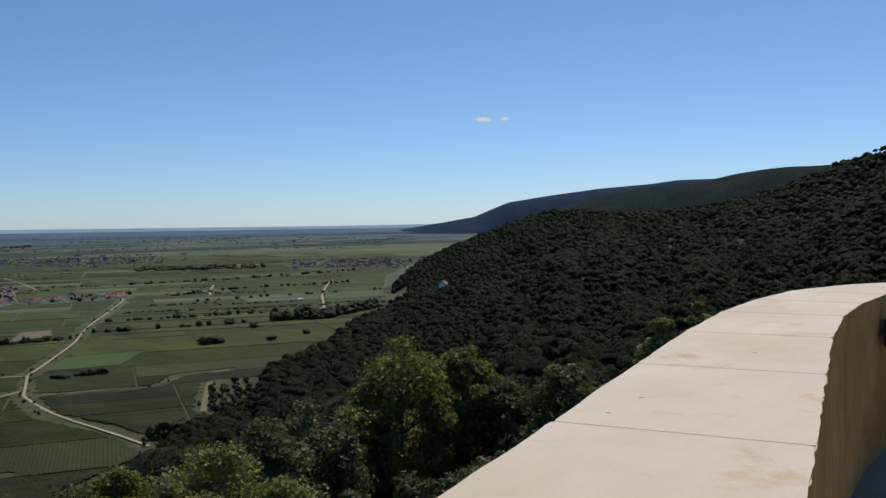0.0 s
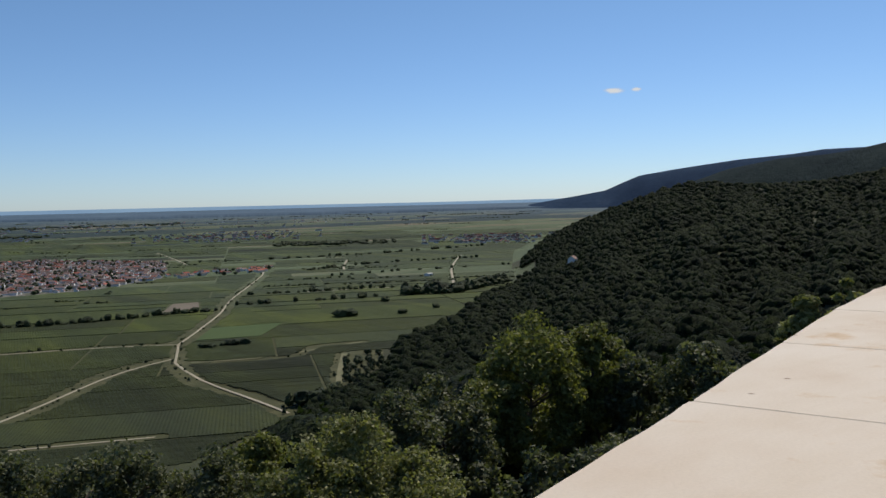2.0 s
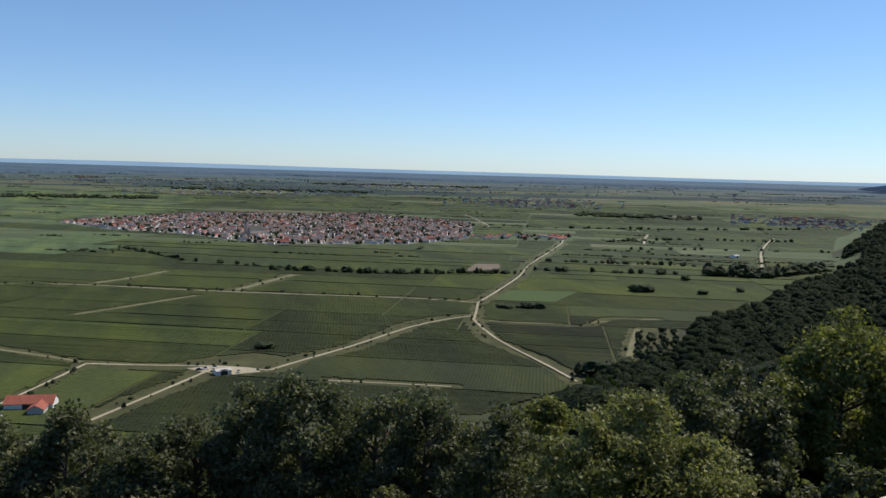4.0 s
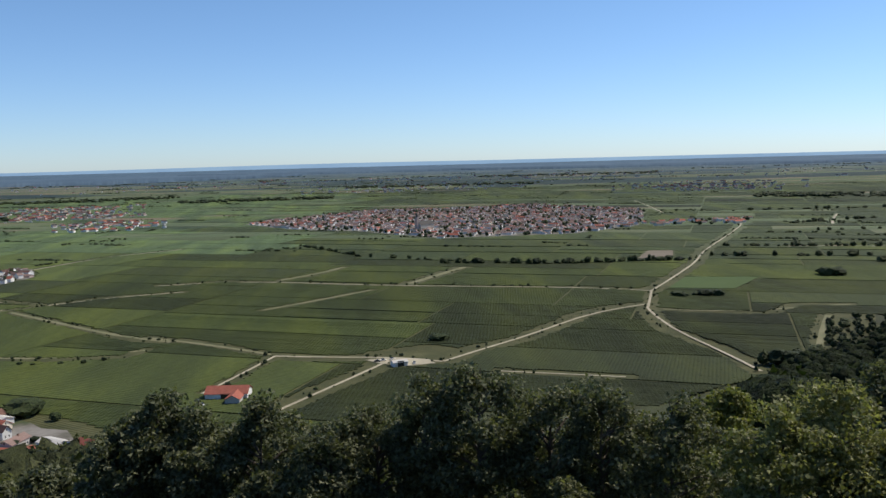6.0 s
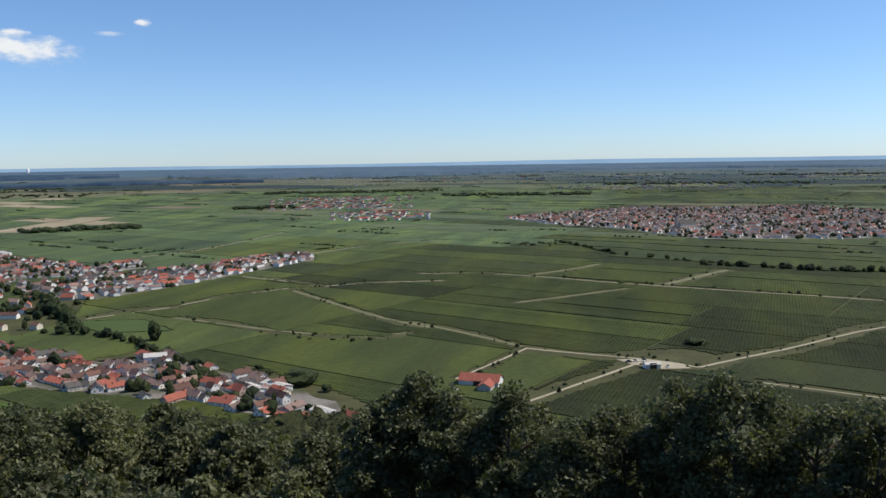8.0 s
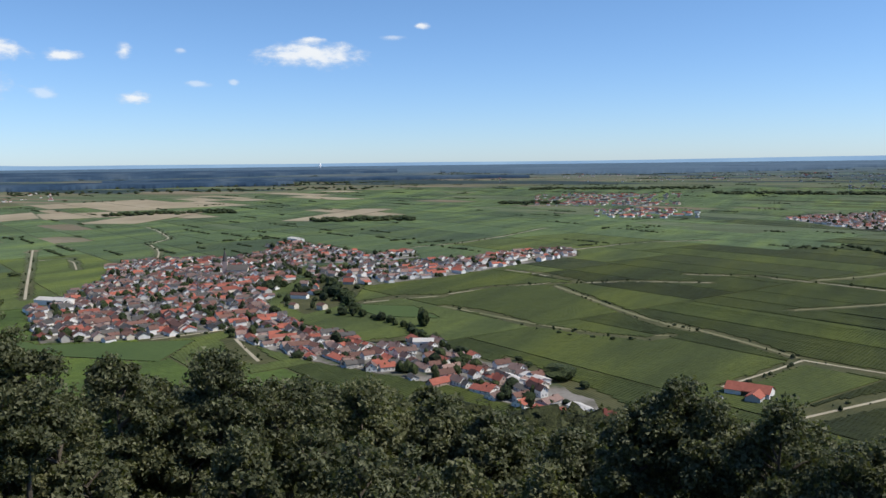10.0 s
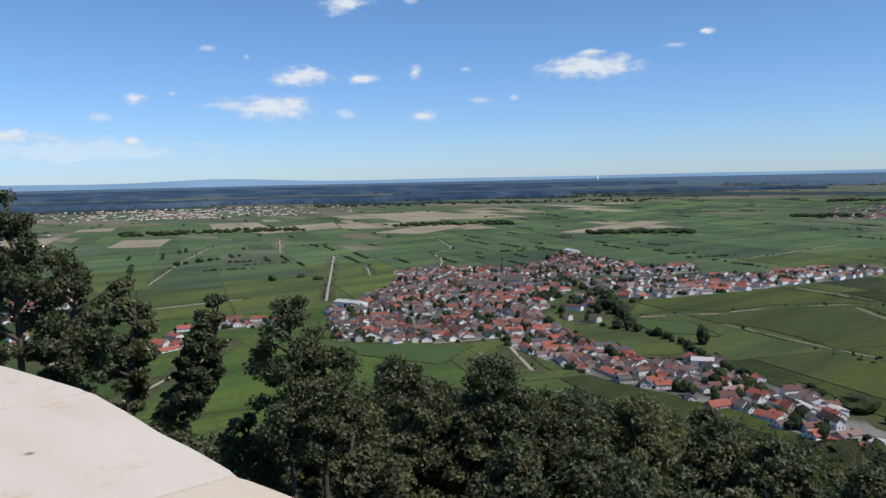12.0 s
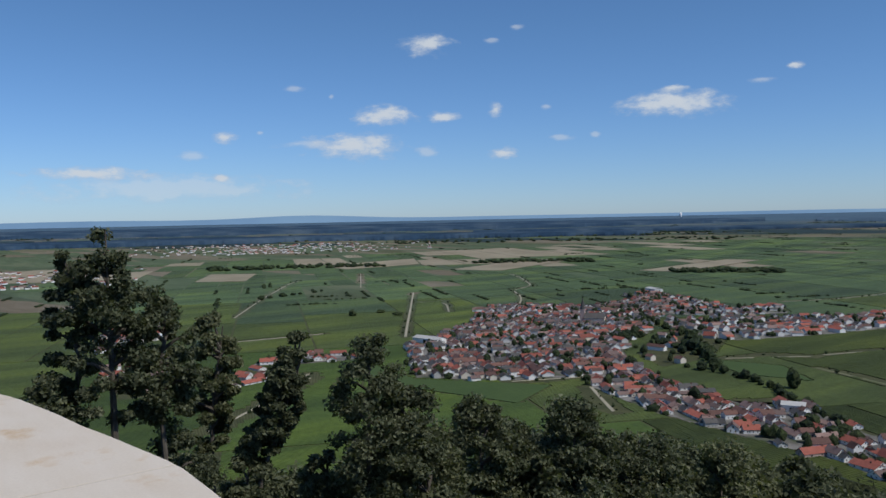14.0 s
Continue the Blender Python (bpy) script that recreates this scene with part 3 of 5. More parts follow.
road(3, [(-932, 812), (-1029, 903), (-1138, 971), (-1168, 1053), (-1375, 1198), (-1456, 1243)])
road(2.6, [(-935, 685), (-1067, 776), (-1079, 730)])
road(3.1, [(-475, 489), (-489, 452), (-502, 428)])
road(3.1, [(-380, 412), (-414, 432), (-446, 459)])
road(3.1, [(-542, 231), (-588, 274), (-624, 313)])
road(4, [(692, 1480), (800, 1700)])
road(6, [(860, 1460), (905, 1540), (1010, 1700)])
road(5, [(700, 1900), (760, 2150), (830, 2500)])
road(4, [(600, 1130), (690, 1105), (720, 1085)])
track(3.5, [(-94, 768), (-61, 798), (6, 867)])
track(3.5, [(-169, 661), (-125, 633), (-67, 582)])
track(3.5, [(254, 689), (276, 671), (331, 652), (374, 687), (415, 674)])
track(4.2, [(299, 521), (337, 584), (370, 632)])
track(6.3, [(-97, 970), (-63, 1003), (-27, 1072)])
track(8.4, [(47, 901), (122, 1026)])
track(4.2, [(-333, 814), (-265, 744), (-217, 695), (-180, 656), (-148, 641)])
track(3.5, [(-378, 653), (-337, 645), (-302, 627), (-268, 606), (-249, 604), (-208, 595), (-169, 598), (-161, 616)])


# ---- tree making ----
def blob(rng, subdiv, lumps):
    bm = bmesh.new()
    bmesh.ops.create_icosphere(bm, subdivisions=subdiv, radius=1)
    s = rng.uniform(0, 50)
    for v in bm.verts:
        v.co *= 1 + lumps * noise.noise(v.co * 1.7 + Vector((s, s, s))) + lumps * 0.5 * noise.noise(v.co * 4 + Vector((s, 0, s)))
        if v.co.z < -0.2:
            v.co.z = -0.2 + (v.co.z + 0.2) * 0.7
    bm.verts.ensure_lookup_table()
    v = np.array([q.co for q in bm.verts])
    f = np.array([[q.index for q in p.verts] for p in bm.faces])
    bm.free()
    return v, f


def leafy(rng, v, f, count, size):
    """Loose triangular sprays of leaves over a crown, turned every way."""
    pick = rng.integers(0, len(f), count)
    w = rng.dirichlet((1, 1, 1), count)
    c = (v[f[pick]] * w[:, :, None]).sum(1) * rng.uniform(0.9, 1.12, (count, 1))
    c[:, 2] += 0.02
    out = c / np.linalg.norm(c, axis=1, keepdims=True)
    d1 = rng.normal(size=(count, 3))
    d1 -= out * (d1 * out).sum(1, keepdims=True) * 0.6
    d1 /= np.linalg.norm(d1, axis=1, keepdims=True)
    d2 = np.cross(out, d1) + rng.normal(size=(count, 3)) * 0.35
    d2 /= np.linalg.norm(d2, axis=1, keepdims=True)
    s = size * rng.uniform(0.6, 1.3, (count, 1))
    tri = np.stack([c + d1 * s, c - d1 * s * 0.6 + d2 * s * 0.8, c - d1 * s * 0.6 - d2 * s * 0.8], 1)
    return tri.reshape(-1, 3), np.arange(count * 3).reshape(-1, 3)


def crowns(seed, kinds, subdiv, lumps, sprays, size):
    rng = np.random.default_rng(seed)
    out = []
    for _ in range(kinds):
        v, f = blob(rng, subdiv, lumps)
        if sprays:
            tv, tf = leafy(rng, v, f, sprays, size)
            f = np.concatenate([f, tf + len(v)])
            v = np.concatenate([v, tv])
        out.append((v, f))
    return out


def forest(name, spots, wide, tall, kinds, mat, label, seed, category="trees", smooth=False):
    """Many crowns joined into one mesh; spots (n, 3) are the crowns' centres."""
    rng = np.random.default_rng(seed)
    vs, fs, base = [], [], 0
    which = rng.integers(0, len(kinds), len(spots))
    for k, (v, f) in enumerate(kinds):
        p = spots[which == k]
        if not len(p):
            continue
        a = rng.uniform(0, 2 * math.pi, len(p))
        w = wide[which == k][:, None]
        t = tall[which == k][:, None]
        x = (v[None, :, 0] * np.cos(a)[:, None] - v[None, :, 1] * np.sin(a)[:, None]) * w
        y = (v[None, :, 0] * np.sin(a)[:, None] + v[None, :, 1] * np.cos(a)[:, None]) * w
        z = v[None, :, 2] * t
        q = np.stack([x, y, z], -1) + p[:, None, :]
        vs.append(q.reshape(-1, 3))
        fs.append((f[None] + (np.arange(len(p)) * len(v))[:, None, None] + base).reshape(-1, 3))
        base += q.shape[0] * q.shape[1]
    me = np_mesh(name, np.concatenate(vs), np.concatenate(fs), [mat], None, smooth)
    return tagged(new(name, me), label, category, kind="stuff")


def scatter(seed, yaw0, yaw1, r0, r1, gap, edge=0.0):
    """Places on the hillside, evenly spread by area."""
    rng = np.random.default_rng(seed)
    n = int(radians(yaw1 - yaw0) * (r1 * r1 - r0 * r0) / 2 / gap ** 2)
    r = np.sqrt(rng.uniform(r0 * r0, r1 * r1, n))
    a = rng.uniform(yaw0, yaw1, n)
    rc = np.interp(a, CREST_YAW, CREST_FAR)
    keep = (r < rc + edge) & ~((a > -43.8) & (a < -40.6) & (r > 1380) & (r < 1560))
    a, r = a[keep], r[keep]
    x, y = -np.sin(np.radians(a)) * r, np.cos(np.radians(a)) * r
    return np.stack([x, y, land(x, y)], -1), rng


def topped(kinds):
    """Crowns without their hidden undersides."""
    return [(v, f[(v[f][:, :, 2].max(1) > -0.15)]) for v, f in kinds]


FAR_KINDS = topped(crowns(3, 12, 1, 0.55, 24, 0.22))
HILL_KINDS = topped(crowns(5, 12, 1, 0.55, 56, 0.17))
MID_KINDS = topped(crowns(4, 8, 2, 0.5, 350, 0.09))
CLOSE_KINDS = topped(crowns(6, 8, 2, 0.6, 400, 0.1))
for name, seed, yaw0, yaw1, r0, r1, gap, edge, low, high, kinds, words in (
        ("hillside_forest", 11, -82, -30, 800, 1900, 7.6, 0, 3.0, 7.0, FAR_KINDS, "dense dark green broadleaf forest on the hillside"),
        ("hillside_forest", 13, -82, -27, 380, 800, 6.0, -8, 2.4, 5.8, HILL_KINDS, "dark green broadleaf forest across the hill flank"),
        ("slope_forest", 12, 12, 52, 230, 412, 7.4, -4, 3.2, 5.6, MID_KINDS, "broadleaf forest on the slope below the terrace"),
        ("slope_forest", 17, 52, 95, 230, 412, 8.0, -4, 3.4, 5.8, HILL_KINDS, "broadleaf forest at the foot of the slope"),
        ("slope_forest", 15, -82, -27, 230, 380, 7.4, -6, 3.2, 5.6, MID_KINDS, "dark forest on the slope below the hill"),
        ("slope_forest", 14, 14, 95, 62, 230, 7.2, -14, 3.0, 5.2, CLOSE_KINDS, "leafy treetops of the wood close below the terrace"),
        ("slope_forest", 16, -82, -27, 62, 230, 8.2, -14, 3.2, 5.6, MID_KINDS, "leafy treetops between the terrace and the hill")):
    p, rng = scatter(seed, yaw0, yaw1, r0, r1, gap, edge)
    w = low + (high - low) * rng.random(len(p)) ** 1.6
    t = w * (rng.uniform(0.85, 1.4, len(p)) if kinds is MID_KINDS or kinds is CLOSE_KINDS else rng.uniform(0.7, 1.0, len(p)))
    p[:, 2] += rng.uniform(3.0, 8.5, len(p)) if kinds is MID_KINDS or kinds is CLOSE_KINDS else rng.uniform(3.0, 6.5, len(p))
    # woods on the sunward side take the copy with back-lit shade painted in
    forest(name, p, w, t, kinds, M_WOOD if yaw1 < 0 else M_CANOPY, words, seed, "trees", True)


# ---- trees close to the terrace ----
def tube(bm, a, b, ra, rb, sides=7):
    a, b = Vector(a), Vector(b)
    q = (b - a).to_track_quat("Z", "Y")
    rings = []
    for c, r in ((a, ra), (b, rb)):
        rings.append([bm.verts.new(c + q @ Vector((r * math.cos(2 * math.pi * k / sides), r * math.sin(2 * math.pi * k / sides), 0))) for k in range(sides)])
    for k in range(sides):
        j = (k + 1) % sides
        bm.faces.new((rings[0][k], rings[0][j], rings[1][j], rings[1][k]))


def tree(seed, yaw, far, rise, wide, deep, kind, words, clumps=70, leaves=100, leaf=0.13, lean=0.0):
    """A broadleaf tree whose top stands at that rise over the eye; deep is the height of its crown."""
    rng = np.random.default_rng(seed)
    x, y = -math.sin(radians(yaw)) * far, math.cos(radians(yaw)) * far
    base = float(land(x, y))
    top = EYE[2] + far * math.tan(radians(rise))
    h = top - base
    deep = min(deep, h * 0.8)
    thing = tagged(new("tree"), words, "tree", "trees below the terrace")
    thing.location = (x, y, base)
    side = Vector((math.cos(radians(yaw)), math.sin(radians(yaw)), 0)) * lean
    # crown of clumps round the limbs' tips
    u = rng.normal(size=(clumps, 3))
    u /= np.linalg.norm(u, axis=1, keepdims=True)
    rad = rng.uniform(0.35, 1.0, (clumps, 1)) ** 0.6
    c = u * rad
    c[:, 2] = np.clip(c[:, 2], -0.95, 1)
    taper = 1.0 - 0.45 * np.clip(c[:, 2], 0, 1)
    c = np.stack([c[:, 0] * wide * taper, c[:, 1] * wide * taper, h - deep / 2 + c[:, 2] * deep / 2 * 0.93], -1)
    up = np.clip((c[:, 2:3] - (h - deep)) / deep, 0, 1)
    c += np.array(side)[None, :] * up
    size = wide * rng.uniform(0.16, 0.34, clumps)
    # leaves
    n = clumps * leaves
    who = np.repeat(np.arange(clumps), leaves)
    d = rng.normal(size=(n, 3))
    d /= np.linalg.norm(d, axis=1, keepdims=True)
    pos = c[who] + d * (size[who] * rng.uniform(0.35, 1.1, n))[:, None] * np.array([1.15, 1.15, 0.8])
    out = d * 0.5 + rng.normal(size=(n, 3)) * 0.6 + np.array([0, 0, 0.35])
    out /= np.linalg.norm(out, axis=1, keepdims=True)
    along = np.cross(out, rng.normal(size=(n, 3)))
    along /= np.linalg.norm(along, axis=1, keepdims=True)
    across = np.cross(out, along)
    s = leaf * rng.uniform(0.6, 1.35, (n, 1))
    tri = np.stack([pos + along * s * 1.2, pos - along * s * 0.6 + across * s * 0.75, pos - along * s * 0.6 - across * s * 0.75], 1)
    verts, faces = tri.reshape(-1, 3), np.arange(3 * n).reshape(-1, 3)
    crown = new("crown", np_mesh("crown", verts, faces, [M_LEAF[kind]]))
    crown.parent = thing
    # trunk and limbs
    bm = bmesh.new()
    thick = 0.012 * h + 0.05
    spine = [Vector((0, 0, -0.5))]
    for k in range(1, 7):
        f = k / 6
        bend = side * max(0, (f * h - (h - deep)) / deep)
        spine.append(Vector((rng.normal(0, 0.12) * f, rng.normal(0, 0.12) * f, f * h * 0.93)) + bend)
    for k in range(6):
        tube(bm, spine[k], spine[k + 1], thick * (1 - k / 6.6), thick * (1 - (k + 1) / 6.6))
    for k in rng.choice(clumps, min(26, clumps), replace=False):
        tip = Vector(c[k])
        z = max(h - deep * 1.05, min(tip.z - 0.4 * math.hypot(tip.x, tip.y), h * 0.88))
        f = z / (h * 0.93) * 6
        i = int(min(max(f, 0), 5))
        root = spine[i].lerp(spine[i + 1], min(max(f - i, 0), 1))
        mid = root.lerp(tip, 0.55) + Vector((0, 0, 0.12 * wide))
        tube(bm, root, mid, thick * 0.34, thick * 0.2, 5)
        tube(bm, mid, tip, thick * 0.2, thick * 0.06, 5)
    part("trunk", bm, M_BARK, thing)
    return thing


OAK, MAPLE, WHITEBEAM = "dark green oak below the terrace", "sunlit yellow-green maple rising over the forest", "pale leafy whitebeam close below the terrace"
SLIM, TALL = "slim leaning tree with an open crown", "tall broad oak standing above the plain's horizon"
BROWN = "sparse tree with dull olive leaves"
for i, (yaw, far, rise, wide, deep, kind, words) in enumerate((
        (-43.0, 52, -7.7, 3.5, 9.5, 1, MAPLE), (-47.7, 55, -8.2, 2.8, 8.0, 1, MAPLE), (-40.3, 50, -10.9, 2.4, 7.0, 1, MAPLE), (-50.5, 53, -10.2, 2.4, 7.0, 0, OAK),
        (-54.7, 50, -9.4, 3.0, 8.0, 0, OAK), (-58.2, 48, -11.0, 3.0, 8.0, 0, OAK), (-63.0, 50, -12.0, 3.0, 8.0, 0, OAK),
        (-37.2, 46, -11.5, 2.8, 7.5, 0, OAK), (-34.4, 40, -12.4, 2.4, 7.0, 0, OAK), (-30.9, 27, -13.4, 2.1, 6.0, 2, WHITEBEAM), (-27.6, 26, -14.4, 1.9, 6.0, 2, WHITEBEAM),
        (-35.0, 26, -16.5, 1.9, 5.0, 2, WHITEBEAM), (-24.3, 36, -13.9, 1.8, 6.0, 1, MAPLE), (-21.2, 30, -14.9, 2.1, 6.0, 0, OAK), (-16.5, 31, -14.9, 2.0, 6.0, 0, OAK),
        (-12.4, 32, -13.9, 2.2, 6.5, 0, OAK), (-7.6, 32, -12.6, 2.3, 7.0, 0, OAK), (-4.0, 33, -14.0, 2.0, 6.0, 0, OAK), (-0.5, 34, -15.6, 2.0, 6.0, 0, OAK), (3.2, 33, -16.4, 2.0, 6.0, 0, OAK),
        (7.8, 36, -14.8, 2.2, 6.0, 0, OAK), (11.3, 37, -15.3, 2.0, 6.0, 0, OAK), (14.5, 38, -13.8, 2.3, 7.0, 0, OAK), (17.2, 38, -15.6, 1.9, 6.0, 0, OAK), (21.0, 44, -17.6, 2.2, 6.0, 0, OAK),
        (26.0, 50, -16.9, 2.6, 6.0, 0, OAK), (31.0, 50, -15.6, 2.6, 6.5, 0, OAK), (36.0, 46, -14.5, 2.4, 6.5, 3, BROWN), (40.7, 44, -13.5, 2.4, 7.0, 0, OAK), (45.4, 42, -11.6, 2.4, 7.5, 0, OAK),
        (49.0, 42, -13.4, 2.0, 6.5, 0, OAK), (51.2, 40, -11.1, 1.9, 7.0, 0, OAK), (55.2, 36, -12.6, 1.9, 6.0, 3, BROWN), (59.4, 32, -6.9, 1.7, 7.5, 0, OAK), (57.2, 33, -9.4, 1.5, 6.0, 0, OAK),
        (66.9, 32, -6.9, 0.85, 5.6, 0, SLIM), (62.2, 34, -14.5, 1.3, 5.0, 0, OAK), (67.6, 32, -13.6, 1.0, 4.5, 0, OAK), (69.9, 36, -4.6, 1.15, 7.0, 3, BROWN),
        (75.8, 28, 2.4, 1.35, 8.2, 0, TALL), (78.2, 29, 0.1, 0.95, 6.5, 0, TALL), (72.8, 29, -3.2, 1.25, 5.5, 0, TALL), (80.5, 28, -8.5, 1.5, 5.0, 0, TALL), (72.0, 30, -12.0, 1.6, 5.0, 0, OAK),
        (-63.3, 17, -4.9, 0.42, 2.4, 2, "pale flowering shrub rising behind the parapet"), (-61.3, 17, -5.7, 0.45, 2.2, 2, "pale flowering shrub rising behind the parapet"), (-59.4, 17, -6.8, 0.4, 2.0, 2, "pale flowering shrub rising behind the parapet"))):
    slim = words == SLIM
    tree(100 + i, yaw, far, rise, wide, deep, kind, words, clumps=int(34 + 13 * wide) if not slim else 95, leaves=215, leaf=0.0026 * far if far > 20 else 0.05,
         lean=1.65 if slim else random.Random(i).uniform(-0.4, 0.4))
# the wood between and under the tall crowns
WOOD_YAW, WOOD_RISE = [-66, -50, -40, -30, -20, 0, 17, 20.5, 23.5, 27, 30, 34, 38, 41, 47.7, 50, 56, 62, 72, 84], [-12.5, -11.5, -12.5, -15, -16.5, -16, -16.4, -17.1, -16.7, -16.1, -15.1, -14.3, -13.3, -13.1, -12.0, -12.3, -13, -15.5, -15.5, -9]
for i in range(98):
    r = random.Random(500 + i)
    yaw = -66 + i * 1.8 + r.uniform(-0.9, 0.9) if i < 84 else 15.5 + (i - 84) * 2.0 + r.uniform(-0.5, 0.5)
    low = i % 2 if i < 84 else 0
    far = r.uniform(46, 70) if not low else r.uniform(26, 42)
    rise = float(np.interp(yaw, WOOD_YAW, WOOD_RISE)) - (r.uniform(0.2, 1.6) if not low else r.uniform(3.0, 5.0))
    if -66 < yaw < 84:
        tree(600 + i, yaw, far, rise, far * r.uniform(0.045, 0.062), 6.0, r.choice((0, 0, 0, 3)), r.choice(("dark green tree low on the slope", "olive green tree in the wood below the terrace")), clumps=46, leaves=130, leaf=0.0033 * far)


# ---- vineyards ----
GRID = radians(-24)
GU, GV = Vector((math.cos(GRID), math.sin(GRID))), Vector((-math.sin(GRID), math.cos(GRID)))
CELL = 3.0
X0, X1, Y0, Y1 = -2700, 2700, 100, 4300
taken = np.zeros((int((X1 - X0) / CELL), int((Y1 - Y0) / CELL)), bool)


def mark(x, y, reach):
    i, j, k = int((x - X0) / CELL), int((y - Y0) / CELL), max(0, int(round(reach / CELL)))
    if k <= i < taken.shape[0] - k and k <= j < taken.shape[1] - k:
        taken[i - k:i + k + 1, j - k:j + k + 1] = True


def mark_line(line, reach):
    for (x0, y0), (x1, y1) in zip(line, line[1:]):
        k = int(math.hypot(x1 - x0, y1 - y0) / 4) + 1
        for i in range(k + 1):
            mark(x0 + (x1 - x0) * i / k, y0 + (y1 - y0) * i / k, reach)


def inside(x, y, ring):
    hit = False
    for (x0, y0), (x1, y1) in zip(ring, ring[1:] + ring[:1]):
        if (y0 > y) != (y1 > y) and x < (x1 - x0) * (y - y0) / (y1 - y0) + x0:
            hit = not hit
    return hit


def mark_ring(ring):
    for i in range(int((min(p[0] for p in ring) - X0) / CELL), int((max(p[0] for p in ring) - X0) / CELL) + 1):
        for j in range(int((min(p[1] for p in ring) - Y0) / CELL), int((max(p[1] for p in ring) - Y0) / CELL) + 1):
            if 0 <= i < taken.shape[0] and 0 <= j < taken.shape[1] and inside(X0 + (i + 0.5) * CELL, Y0 + (j + 0.5) * CELL, ring):
                taken[i, j] = True


VILLAGES = {
    "old": [(-710, 465), (-803, 619), (-936, 742), (-922, 813), (-833, 861), (-852, 957), (-912, 1081), (-755, 920), (-615, 728), (-580, 649), (-494, 545), (-478, 493), (-493, 455), (-521, 410), (-567, 380)],
    "end": [(-922, 1021), (-928, 1108), (-705, 989), (-652, 1043), (-606, 984), (-643, 902), (-710, 865)],
    "street": [(-671, 817), (-610, 906), (-535, 998), (-520, 1086), (-451, 1183), (-414, 1087), (-449, 954), (-478, 824), (-511, 737), (-592, 742)],
    "lower": [(-516, 531), (-509, 570), (-431, 523), (-376, 504), (-329, 487), (-322, 525), (-246, 482), (-189, 454), (-126, 402), (-150, 380), (-223, 416), (-284, 421), (-354, 429), (-446, 459)],
    "middle": [(-604, 735), (-522, 731), (-466, 634), (-464, 564), (-522, 600)],
    "plain": [(-274, 1967), (-155, 2148), (53, 2407), (243, 2347), (490, 2458), (698, 2023), (531, 1571), (367, 1441), (128, 1436), (-9, 1654), (-152, 1762)],
    "row": [(550, 1625), (795, 1660), (730, 1524), (553, 1538)],
    "hamlet": [(-785, 190), (-790, 245), (-700, 240), (-640, 215), (-640, 165)],
    "hamlet_b": [(-672, 245), (-700, 309), (-646, 300), (-624, 240)],
    "hamlet_d": [(-712, 300), (-752, 345), (-712, 402), (-676, 396), (-690, 330)],
    "hamlet_c": [(-1018, 236), (-1134, 365), (-963, 309), (-881, 209)],
}
for ring in VILLAGES.values():
    mark_ring(ring)


def lanes(ring):
    """Paved lanes, yards and dry gardens under a village."""
    bm = bmesh.new()
    edge = []
    for (x0, y0), (x1, y1) in zip(ring, ring[1:] + ring[:1]):
        k = max(2, int(math.hypot(x1 - x0, y1 - y0) / 12))
        for i in range(k):
            x, y = x0 + (x1 - x0) * i / k, y0 + (y1 - y0) * i / k
            edge.append((x + 7 * noise.noise((x * 0.05, y * 0.05, 1.0)), y + 7 * noise.noise((x * 0.05, y * 0.05, 8.0))))
    if sum(edge[i - 1][0] * edge[i][1] - edge[i][0] * edge[i - 1][1] for i in range(len(edge))) < 0:
        edge.reverse()
    top = [bm.verts.new(on_plain(x, y, 0.12)) for x, y in edge]
    low = [bm.verts.new(on_plain(x, y, -0.3)) for x, y in edge]
    bm.faces.new(top)
    for i in range(len(edge)):
        bm.faces.new((low[i - 1], low[i], top[i], top[i - 1]))
    bmesh.ops.triangulate(bm, faces=bm.faces)
    me = bpy.data.meshes.new("village_lanes")
    bm.to_mesh(me)
    bm.free()
    me.materials.append(M_LANE)
    tagged(new("village_lanes", me), "grey paved lanes and dry yards between the houses", "pavement", kind="structure")


for place in ("old", "end", "street", "lower", "plain", "hamlet_d"):
    lanes(VILLAGES[place])
for width, line in LINES_ROAD:
    mark_line(line, width / 2 + (3.2 if width < 3.4 and math.hypot(*line[0]) < 1000 else 1))
MEADOWS = [[(302, 512), (372, 640), (412, 625), (352, 525)], [(-335, 442), (-360, 490), (-326, 536), (-314, 509)], [(-1, 575), (45, 592), (62, 572), (38, 527), (6, 530)], [(-240, 500), (-150, 440), (-110, 400), (-200, 400)]]
for ring in MEADOWS:
    mark_ring(ring)
FIELDS = [
    ([(351, 1046), (400, 1050), (429, 1126), (395, 1132)], "earth"),
    ([(-1810, 634), (-1742, 723), (-1971, 848), (-2041, 758)], "tan"), ([(-2147, 1130), (-2270, 1525), (-1977, 1348), (-1937, 1086)], "tan"),
    ([(-850, 687), (-871, 734), (-844, 726), (-817, 679)], "tan"), ([(-1700, 1250), (-1900, 1700), (-1780, 1760), (-1560, 1300)], "tan"),
    ([(-1300, 1500), (-1420, 2000), (-1330, 2020), (-1200, 1520)], "tan"),
    ([(-600, 335), (-640, 385), (-560, 375), (-520, 405), (-470, 440), (-440, 380)], "lush"),
    ([(-470, 620), (-400, 640), (-350, 600), (-400, 585)], "lush"), ([(300, 800), (345, 870), (420, 850), (360, 780)], "lush"),
]
for ring, _ in FIELDS:
    mark_ring(ring)


